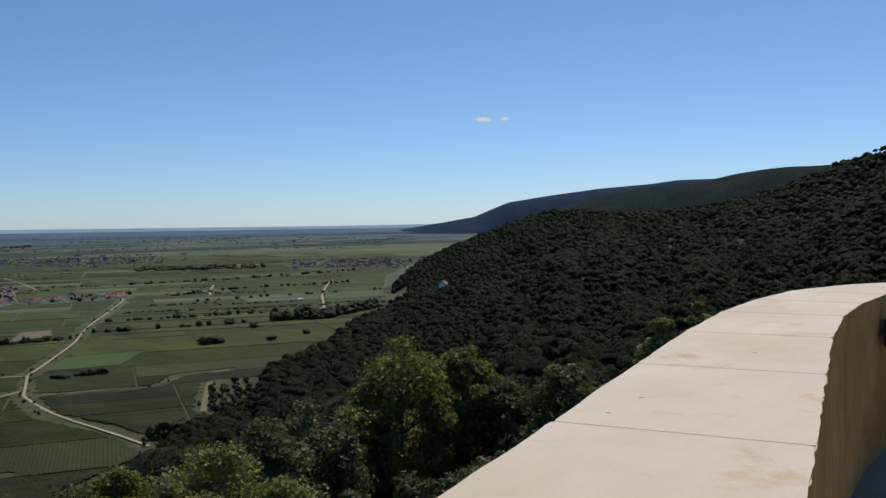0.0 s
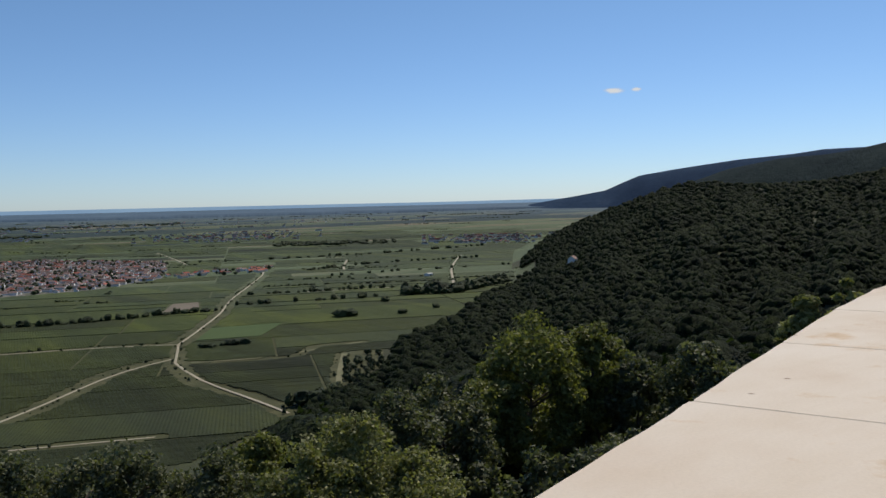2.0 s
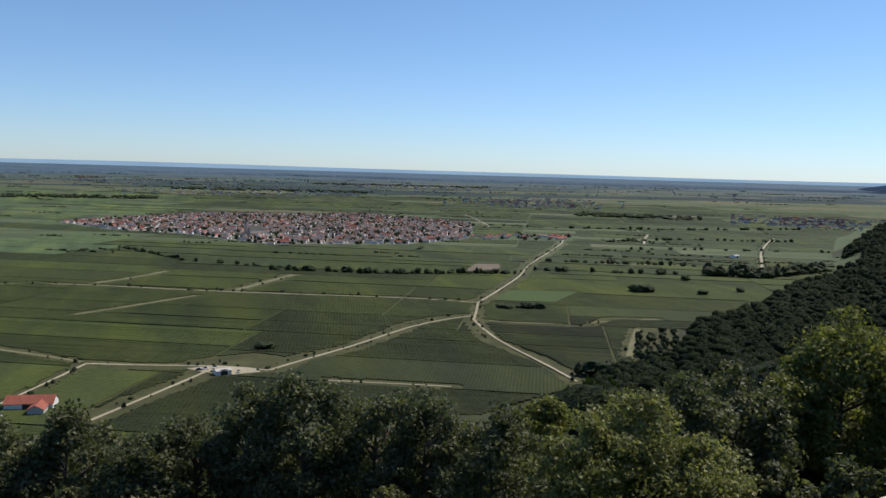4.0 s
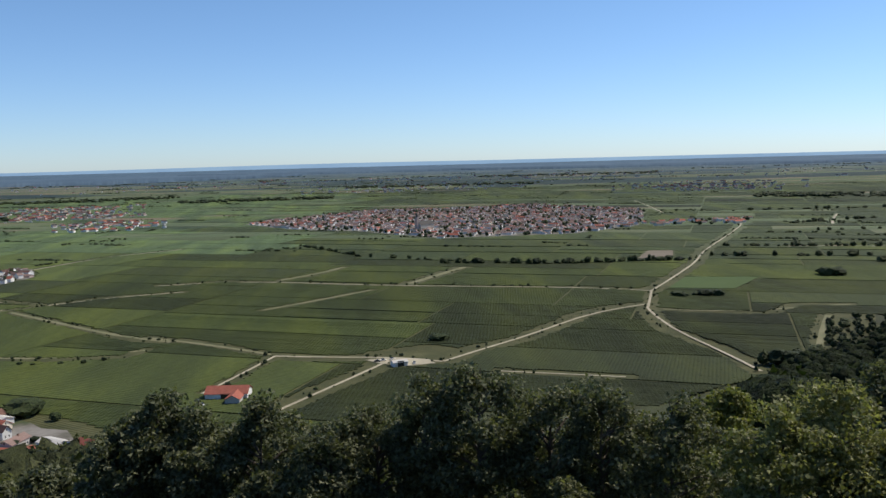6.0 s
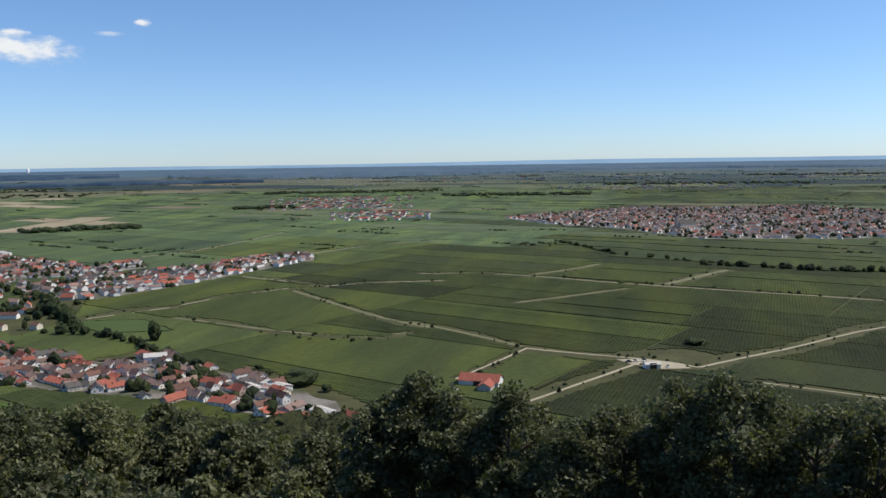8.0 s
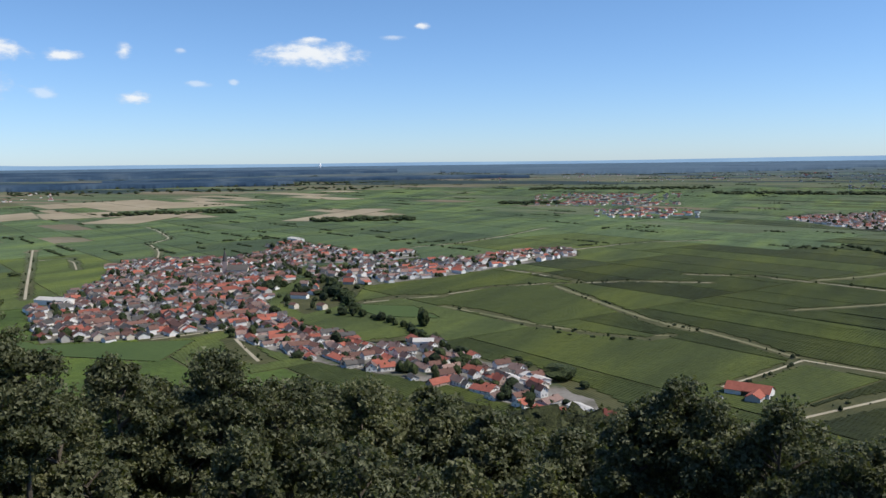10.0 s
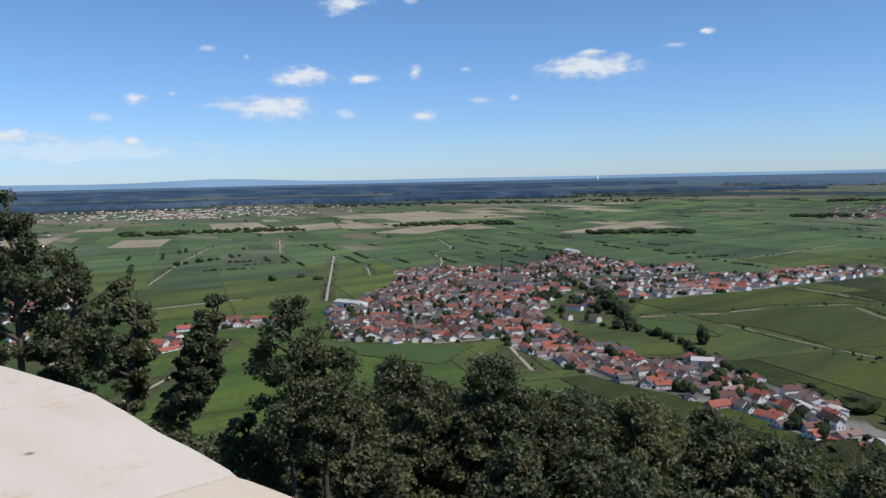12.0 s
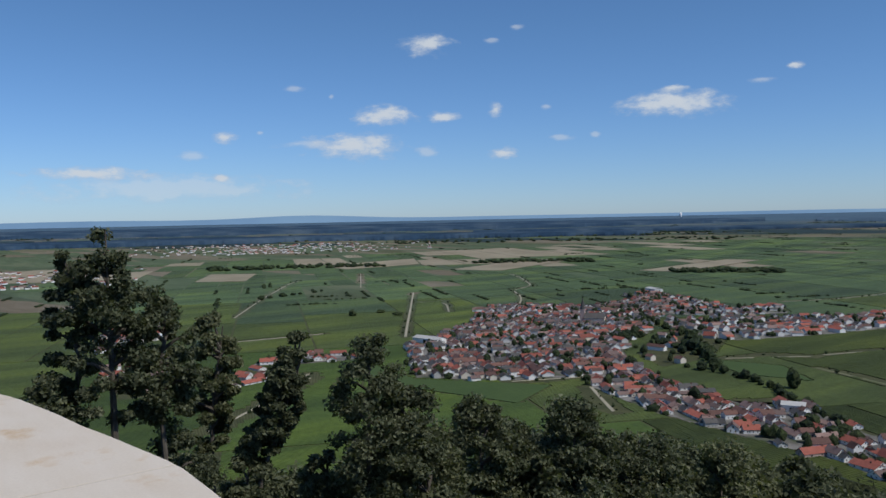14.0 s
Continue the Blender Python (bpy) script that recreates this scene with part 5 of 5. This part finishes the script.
def village(ring, gap, houses, walls, tiles, seed, turn, limit=300, green=0.25, size=1.0):
    """Houses in bent lanes; the first ones are things, the rest is joined."""
    rng = random.Random(seed)
    xs, ys = [p[0] for p in ring], [p[1] for p in ring]
    c, s = math.cos(turn), math.sin(turn)
    spots = []
    span = max(max(xs) - min(xs), max(ys) - min(ys)) * 0.75
    mx, my = (max(xs) + min(xs)) / 2, (max(ys) + min(ys)) / 2
    for li, v in enumerate(np.arange(-span, span, gap)):
        lane = gap * 0.35 if li % 2 else 0.0
        for u in np.arange(-span, span, gap * 1.15):
            a, b = u + rng.uniform(-0.45, 0.45) * gap, v + lane + rng.uniform(-0.35, 0.35) * gap + gap * 0.9 * math.sin(u / 90 + seed)
            spots.append((mx + a * c - b * s, my + a * s + b * c))
    spots = sorted((q for q in spots if inside(*q, ring)), key=lambda q: math.hypot(*q))
    done = 0
    for x, y in spots:
        if any(abs(x - p) < 7 and abs(y - q) < 7 for p, q in ROAD_SPOTS):
            continue
        rag = noise.noise((x * 0.022, y * 0.022, seed)) + 0.8 * noise.noise((x * 0.007, y * 0.007, seed + 5)) + 0.5 * noise.noise((x * 0.06, y * 0.06, seed))
        if rng.random() < green + (0.2 if size < 0.86 else 0.5) * max(0.0, rag):
            garden.append((x, y, rng.uniform(2.5, 5), rng.uniform(4, 9)))
            continue
        wall, tile = rng.choices(range(4), walls)[0], rng.choices(range(4), tiles)[0]
        way = turn + rng.choice((0, 0, math.pi / 2)) + 0.5 * noise.noise((x * 0.008, y * 0.008, 9.0)) + rng.gauss(0, 0.12)
        if rng.random() < 0.42:
            garden.append((x + rng.uniform(-9, 9), y + rng.uniform(-9, 9), rng.uniform(1.5, 3.8), rng.uniform(3, 7)))
        if done < limit:
            done += 1
            set_down(houses[wall * 4 + tile][2], x, y, way, [size * rng.choice((0.7, 0.85, 1.0, 1.2, 1.7)), size * rng.uniform(0.8, 1.25), size * rng.uniform(0.7, 1.15)])
        else:
            w, d, e = size * rng.choice((3.6, 4.5, 5.5, 6.5, 9.5)), size * rng.uniform(3.2, 4.8), size * rng.choice((2.4, 3.0, 3.6, 4.4))
            join_house(x, y, way, w, d, e, e + d * rng.uniform(0.45, 0.7), wall, tile)


ROAD_SPOTS = [(x0 + (x1 - x0) * f / 8, y0 + (y1 - y0) * f / 8) for _, line in LINES_ROAD for (x0, y0), (x1, y1) in zip(line, line[1:]) for f in range(9)]
ROAD_SPOTS = [q for q in ROAD_SPOTS if q[0] < -60]
village(VILLAGES["lower"], 10.3, NEAR_HOUSES, (11, 2, 1, 1), (6, 4, 4, 6), 4, radians(-30), 130, 0.13, 0.8)
village(VILLAGES["hamlet"], 15, NEAR_HOUSES, (6, 3, 1, 1), (6, 3, 1, 3), 8, radians(5), 12, 0.2, 0.85)
village(VILLAGES["hamlet_b"], 14, NEAR_HOUSES, (6, 3, 1, 1), (7, 3, 1, 2), 9, radians(10), 14, 0.15, 0.85)
village(VILLAGES["hamlet_d"], 13, NEAR_HOUSES, (8, 3, 1, 1), (7, 3, 1, 3), 12, radians(-20), 16, 0.1, 0.85)
village(VILLAGES["old"], 10.4, FAR_HOUSES, (11, 3, 1, 1), (5, 4, 6, 4), 1, radians(-27), 130, 0.10, 0.9)
village(VILLAGES["middle"], 20, FAR_HOUSES, (5, 3, 2, 2), (6, 3, 2, 4), 5, radians(5), 20, 0.4, 0.88)
village(VILLAGES["end"], 13, FAR_HOUSES, (8, 2, 2, 2), (4, 3, 3, 4), 2, radians(-26), 0, 0.2, 0.8)
village(VILLAGES["street"], 13, FAR_HOUSES, (16, 2, 1, 1), (3, 2, 4, 6), 3, radians(-24), 0, 0.12, 0.9)
village(VILLAGES["plain"], 17, FAR_HOUSES, (14, 3, 1, 1), (3, 2, 2, 10), 6, radians(-30), 0, 0.2, 0.9)
village(VILLAGES["row"], 22, FAR_HOUSES, (5, 3, 2, 2), (5, 3, 3, 4), 7, radians(5), 0, 0.3)
village(VILLAGES["hamlet_c"], 20, FAR_HOUSES, (6, 3, 1, 1), (5, 3, 2, 3), 10, radians(40), 0, 0.3)
verts, faces, index = crowd
tagged(new("village_houses", np_mesh("village_houses", verts, faces, M_PLASTER_REST + M_TILE_REST, index)), "plastered village houses with red, brown and slate roofs", "houses", kind="stuff")
for _, _, kind in FAR_HOUSES + NEAR_HOUSES:
    for o in [*kind.children_recursive, kind]:
        bpy.data.objects.remove(o)
bushes("garden_trees", garden, "dark garden trees between the village houses", 88, LOW_KINDS, M_HEDGE, category="trees")


def far_town(yaw0, yaw1, near, far_off, n, seed, white=0.5):
    """Houses and sheds of a town too far off to be told apart."""
    rng = random.Random(seed)
    verts, faces, index = [], [], []
    for _ in range(int(n * 2.2)):
        d, yaw = rng.uniform(near, far_off), (yaw0 + yaw1) / 2 + (yaw1 - yaw0) / 2 * max(-1.0, min(1.0, rng.gauss(0, 0.5)))
        x, y = -math.sin(radians(yaw)) * d, math.cos(radians(yaw)) * d
        a, s = rng.uniform(0, math.pi), rng.uniform(0.5, 1.0) * max(1.0, d / 5000)
        w, dd, e, h = 7 * s * (2.2 if rng.random() < 0.12 else 1), 4.5 * s, 4.5 * s, 8 * s
        b = len(verts)
        for px, py, pz in ((-w, -dd, 0), (w, -dd, 0), (w, dd, 0), (-w, dd, 0), (-w, -dd, e), (w, -dd, e), (w, dd, e), (-w, dd, e), (-w, 0, h), (w, 0, h)):
            verts.append(on_plain(x + px * math.cos(a) - py * math.sin(a), y + px * math.sin(a) + py * math.cos(a), pz))
        faces += [(b, b + 1, b + 5, b + 4), (b + 2, b + 3, b + 7, b + 6), (b + 1, b + 2, b + 6, b + 5), (b + 3, b, b + 4, b + 7), (b + 4, b + 5, b + 9, b + 8), (b + 6, b + 7, b + 8, b + 9)]
        index += [0 if rng.random() < white else 1] * 4 + [rng.choice((2, 2, 3, 4))] * 2
    me = np_mesh("far_town", verts, faces, [M_PLASTER_REST[0], M_PLASTER_REST[1], M_TILE_REST[0], M_TILE_REST[3], M_TILE_REST[2]], index)
    tagged(new("far_town", me), "pale houses and red roofs of a far town", "town", kind="stuff")


far_town(14.2, 23.5, 2480, 3350, 170, 1)
far_town(13, 19.5, 1950, 2300, 45, 2, 0.9)
far_town(-29, -17, 3300, 4500, 120, 3)
far_town(-45, -36, 2600, 3300, 110, 4)
far_town(55, 76, 3400, 4800, 170, 5, 0.7)
far_town(-12, 4, 3900, 5200, 70, 6, 0.9)
far_town(74, 92, 1900, 2600, 70, 7, 0.9)
far_town(-36, 26, 5200, 8000, 150, 9, 0.7)


def church(x, y, tower, spire, body, words):
    thing = tagged(new("church"), words, "church")
    bm, rf = house_mesh_parts(body, body * 0.45, body * 0.6, body * 1.05)
    part("nave", bm, M_PLASTER[1], thing)
    part("roof", rf, M_TILE[2], thing)
    bm = bmesh.new()
    box(bm, -body - 5.5, -2.8, -0.4, -body + 0.1, 2.8, tower)
    part("tower", bm, M_PLASTER[3], thing)
    bm = bmesh.new()
    m = Matrix.Translation((-body - 2.7, 0, tower + spire / 2))
    bmesh.ops.create_cone(bm, cap_ends=True, segments=8, radius1=3.4, radius2=0.05, depth=spire, matrix=m)
    part("spire", bm, M_TILE[2], thing)
    thing.matrix_world = Matrix.Translation(on_plain(x, y)) @ Matrix.Rotation(0.6, 4, "Z")
    return thing


church(-705, 734, 17, 14, 12, "old village church with a slender dark spire")
church(121, 1640, 26, 10, 17, "church with a square tower over the roofs")


def farm():
    """A winery at the wood's edge: a long red-roofed barn with a lower wing."""
    thing = tagged(new("farmhouse"), "winery barn with a bright orange-red tiled roof", "farmhouse")
    bm, rf = house_mesh_parts(12, 6, 3.2, 6.4)
    part("wall", bm, M_PLASTER[0], thing)
    part("roof", rf, M_TILE[0], thing)
    bm, rf = house_mesh_parts(7, 4, 2.8, 4.8)
    wing = part("wing", bm, M_PLASTER[2], thing)
    wing.matrix_local = pose(6, -9, 0, 0, 0, 90)
    part("wing_roof", rf, M_TILE[0], wing)
    bm = bmesh.new()
    box(bm, -3, -6.25, 0, 3, -5.9, 3.4, 0.05)
    part("gate", bm, M_DARK, thing)
    thing.matrix_world = Matrix.Translation(on_plain(-80, 478)) @ Matrix.Rotation(-0.1, 4, "Z")


farm()


def hall(x, y, w, d, h, turn, words):
    thing = tagged(new("hall"), words, "hall")
    w, d, h = w * 0.8, d * 0.8, h * 0.8
    bm, rf = house_mesh_parts(w, d, h, h + d * 0.28)
    part("wall", bm, M_PLASTER[0], thing)
    part("roof", rf, M_PLASTER[2], thing)
    bm = bmesh.new()
    box(bm, -2.2, -d - 0.2, -0.2, 2.2, -d + 0.1, 3.6, 0.04)
    part("gate", bm, M_DARK, thing)
    thing.matrix_world = Matrix.Translation(on_plain(x, y)) @ Matrix.Rotation(turn, 4, "Z")


for x, y, w, d, h, turn in ((-305, 500, 9, 7, 6, 0.5), (-196, 448, 12, 6, 4, -0.6), (-207, 440, 11, 5, 4, -0.6), (-150, 402, 9, 5, 4, -0.6), (-930, 1110, 22, 9, 6, -0.4), (-718, 500, 22, 9, 6, 0.2), (20, 533, 6, 4, 3.4, 0.3), (880, 1200, 9, 6, 5, 0.4)):
    hall(x, y, w, d, h, turn, "low pale hall with a light grey roof")


# ---- clouds and the far rim ----
def cloud_material(name, cover):
    """White vapour with frayed edges; its sunlit white is emitted."""
    m, n, l, b = shader(name, 1.0, 0.0)
    co = n.new("ShaderNodeTexCoord")
    g = n.new("ShaderNodeVectorMath")
    g.operation = "MULTIPLY_ADD"
    l.new(co.outputs["Generated"], g.inputs[0])
    g.inputs[1].default_value, g.inputs[2].default_value = (2, 2, 2), (-1, -1, -1)
    sq = n.new("ShaderNodeVectorMath")
    sq.operation = "LENGTH"
    l.new(mapped(n, l, g.outputs[0], (1, 0, 1)), sq.inputs[0])
    r = n.new("ShaderNodeObjectInfo").outputs["Random"]
    off = n.new("ShaderNodeVectorMath")
    off.operation = "ADD"
    l.new(mapped(n, l, co.outputs["Object"], (0.009, 0.0, 0.02)), off.inputs[0])
    l.new(math_of(n, l, "MULTIPLY", r, 60), off.inputs[1])
    puff = noise_of(n, l, off.outputs[0], 1.0, 7, 0.6)
    k = math_of(n, l, "ADD", math_of(n, l, "SUBTRACT", 0.86, math_of(n, l, "MULTIPLY", sq.outputs["Value"], 1.0)), math_of(n, l, "MULTIPLY", math_of(n, l, "SUBTRACT", puff, 0.5), 1.5))
    alpha = n.new("ShaderNodeMapRange")
    alpha.interpolation_type = "SMOOTHSTEP"
    alpha.inputs[1].default_value, alpha.inputs[2].default_value, alpha.inputs[4].default_value = 0.0, 0.75, cover
    l.new(k, alpha.inputs[0])
    # glow stands in for sunlight on the cloud, bluer at the edge
    em = n.new("ShaderNodeEmission")
    em.inputs["Strength"].default_value = 1.0
    l.new(ramp(n, l, k, [(0.1, (0.50, 0.60, 0.78)), (0.55, (0.80, 0.84, 0.90))]), em.inputs["Color"])
    tr = n.new("ShaderNodeBsdfTransparent")
    x = n.new("ShaderNodeMixShader")
    l.new(alpha.outputs[0], x.inputs[0])
    l.new(tr.outputs[0], x.inputs[1])
    l.new(em.outputs[0], x.inputs[2])
    l.new(x.outputs[0], n["Material Output"].inputs[0])
    return m


M_CLOUD, M_VEIL = cloud_material("cloud_white", 0.92), cloud_material("cloud_veil", 0.42)


def cloud(yaw, rise, wide, tall, mat, words):
    """A far fair-weather cloud; width and height in degrees."""
    far = 4600.0
    w, h = far * math.tan(radians(wide)) * 0.75, far * math.tan(radians(tall)) * 0.95
    nx, nz = 16, 8
    verts = [(w * (i / nx * 2 - 1), -0.25 * w * (1 - (i / nx * 2 - 1) ** 2) * (1 - (j / nz * 2 - 1) ** 2), h * (j / nz * 2 - 1)) for j in range(nz + 1) for i in range(nx + 1)]
    faces = [(j * (nx + 1) + i, j * (nx + 1) + i + 1, (j + 1) * (nx + 1) + i + 1, (j + 1) * (nx + 1) + i) for j in range(nz) for i in range(nx)]
    ob = new("cloud", np_mesh("cloud", verts, faces, [mat], None, True))
    ob.matrix_world = pose(-math.sin(radians(yaw)) * far, math.cos(radians(yaw)) * far, EYE[2] + far * math.tan(radians(rise)), 0, 0, yaw)
    ob.visible_shadow = False
    tagged(ob, words, "cloud", "fair-weather clouds", "structure")


for yaw, rise, wide, tall, thick in (
        (54.90, 11.57, 3.87, 1.36, 1),
        (57.97, 7.02, 4.65, 1.39, 1),
        (53.76, 6.85, 2.56, 0.77, 1),
        (50.31, 7.21, 1.24, 1.01, 1),
        (38.57, 7.10, 8.32, 1.78, 1),
        (38.76, 8.12, 2.40, 0.54, 1),
        (59.82, 4.94, 7.74, 1.78, 1),
        (68.59, 5.55, 1.94, 0.77, 1),
        (49.92, 4.34, 2.40, 0.77, 1),
        (76.70, 3.16, 8.90, 0.93, 1),
        (68.81, 2.97, 1.39, 0.54, 1),
        (63.91, 8.77, 1.55, 0.50, 0),
        (31.23, 9.10, 1.32, 0.46, 1),
        (55.11, 4.54, 1.94, 0.77, 0),
        (43.67, 5.36, 0.85, 0.46, 0),
        (45.92, 5.28, 1.94, 0.46, 0),
        (50.51, 11.80, 1.16, 0.39, 0),
        (48.87, 12.60, 1.16, 0.46, 0),
        (71.66, 2.20, 20.13, 1.78, 0),
        (33.20, 8.32, 1.94, 0.35, 0),
        (62.91, 5.10, 4.65, 0.62, 0),
        (-48.89, 7.11, 1.63, 0.35, 1),
        (-50.47, 7.11, 0.85, 0.27, 1),
        (70.57, 4.41, 2.32, 0.77, 0),
        (66.23, 5.89, 0.62, 0.31, 0),
        (61.45, 8.28, 0.54, 0.39, 0),
        (46.88, 7.35, 0.85, 0.39, 0)):
    cloud(yaw, rise, wide / 2 * 1.6, tall / 2 * 1.5, M_CLOUD if thick else M_VEIL, "small white fair-weather cloud" if thick else "thin veil of cloud")


def rim():
    """The hazy blue hills at the very edge of the plain; emission stands in for haze."""
    r = random.Random(3)
    a = np.arange(-48, 98, 0.25)
    tops = [0.02 + 0.10 * (0.5 + 0.5 * noise.noise((x * 0.07, 0, 0))) + 0.30 * math.exp(-((x - 63.5) / 5) ** 2) + 0.16 * math.exp(-((x - 78) / 9) ** 2) + 0.08 * math.exp(-((x + 3) / 10) ** 2) for x in a]
    far = 4820.0
    verts, faces = [], []
    for i, (yaw, e) in enumerate(zip(a, tops)):
        x, y = -math.sin(radians(yaw)), math.cos(radians(yaw))
        for d, z in ((far, far * math.tan(radians(-0.4))), (far + 20, far * math.tan(radians(e)))):
            verts.append((x * d, y * d, EYE[2] + z))
        if i:
            faces.append((2 * i - 2, 2 * i, 2 * i + 1, 2 * i - 1))
    m, n, l, b = shader("glowing_hazy_hills", 1.0, 0.0)
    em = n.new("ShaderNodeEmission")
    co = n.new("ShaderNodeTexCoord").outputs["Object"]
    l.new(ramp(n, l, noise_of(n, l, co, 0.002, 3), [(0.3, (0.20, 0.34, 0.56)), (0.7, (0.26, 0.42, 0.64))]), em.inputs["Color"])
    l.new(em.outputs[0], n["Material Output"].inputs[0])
    tagged(new("backdrop", np_mesh("backdrop", verts, faces, [m])), "blue hills at the edge of the plain, haze put in as glow", "backdrop", kind="structure")


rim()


def plume():
    """Steam over the cooling towers of a far power station."""
    rng = np.random.default_rng(2)
    v, f = blob(rng, 3, 0.35)
    steam = surface("steam", [(0.3, (0.82, 0.83, 0.85)), (0.7, (0.9, 0.9, 0.9))], 0.1, 0.5, 1.0, 0.1, 0.5)
    me = np_mesh("steam_plume", v * np.array([6, 6, 13]), f, [steam], None, True)
    ob = new("steam_plume", me)
    q = on_plain(-math.sin(radians(38.2)) * 26000, math.cos(radians(38.2)) * 26000)
    ob.location = q + Vector((0, 0, 12))
    tagged(ob, "small white steam plume on the horizon", "steam plume", kind="structure")


plume()


# ---- small things ----
def hut():
    """A little pale house alone in the woods."""
    thing = tagged(new("forest_house"), "small pale house alone at the forest edge", "house")
    bm, rf = house_mesh_parts(7, 5, 5, 9)
    part("wall", bm, M_PLASTER[0], thing)
    part("roof", rf, M_TILE[3], thing)
    a = radians(-46.1)
    x, y = -math.sin(a) * 1180, math.cos(a) * 1180
    thing.location = (x, y, float(land(x, y)) + 8)
    bm = bmesh.new()
    box(bm, -8, -6, -14, 8, 6, -0.3, 0.2)
    part("terrace_base", bm, M_PLASTER[2], thing)
    thing.rotation_euler = (0, 0, 0.5)


hut()


def spotlight():
    """A small unidentified black device on the inner side of the parapet; its form is made up."""
    thing = tagged(new("wall_spotlight"), "small unidentified black device on the terrace side of the parapet", "spotlight")
    body = bmesh.new()
    box(body, -0.09, -0.05, -0.10, 0.09, 0.05, 0.09, 0.015)
    part("housing", body, M_BLACK, thing)
    arm = bmesh.new()
    tube(arm, (0, -0.02, -0.02), (-0.16, 0.10, -0.02), 0.008, 0.008, 8)
    part("arm", arm, M_BLACK, thing)
    thing.location = SPOT


M_BLACK = surface("black_lacquered_metal", [(0.3, (0.010, 0.010, 0.011)), (0.7, (0.020, 0.020, 0.021))], 8, 60, 0.4, 0.1, 0.001, 0.5)
SPOT = (5.86, 1.62, 0.78)
spotlight()


def car(x, y, turn, mat, words):
    thing = tagged(new("car"), words, "car", "parked cars")
    low = bmesh.new()
    box(low, -2.1, -0.85, 0.3, 2.1, 0.85, 0.85, 0.15)
    part("body", low, mat, thing)
    top = bmesh.new()
    made = box(top, -1.2, -0.75, 0.85, 1.0, 0.75, 1.45)
    for v in made["verts"]:
        if v.co.z > 1.2:
            v.co.x *= 0.72
    part("cabin", top, M_DARK, thing)
    for sx in (-1.3, 1.3):
        for sy in (-0.8, 0.8):
            w = bmesh.new()
            bmesh.ops.create_cone(w, cap_ends=True, segments=14, radius1=0.32, radius2=0.32, depth=0.2, matrix=Matrix.Translation((sx, sy, 0.32)) @ Matrix.Rotation(math.pi / 2, 4, "X"))
            part("wheel", w, M_BLACK, thing)
    thing.matrix_world = Matrix.Translation(on_plain(x, y, 0.2)) @ Matrix.Rotation(turn, 4, "Z")


for i, (x, y) in enumerate(((6, 545), (10, 547), (16, 549), (24, 541), (30, 535), (-92, 462), (-96, 470))):
    car(x, y, 0.4 * i, M_PLASTER[0] if i % 3 else M_BLACK, "small white parked car" if i % 3 else "small dark parked car")


def yard():
    """The gravel yard where the farm roads meet."""
    bm = bmesh.new()
    ring = [(-2, 552), (8, 540), (26, 530), (44, 534), (40, 546), (18, 556)]
    prism(bm, [tuple(on_plain(x, y).xy) for x, y in ring], LOW, LOW + 0.2)
    me = bpy.data.meshes.new("yard")
    bm.to_mesh(me)
    bm.free()
    me.materials.append(M_ROAD)
    tagged(new("yard", me), "pale gravel yard where farm roads meet", "yard", kind="structure")


yard()
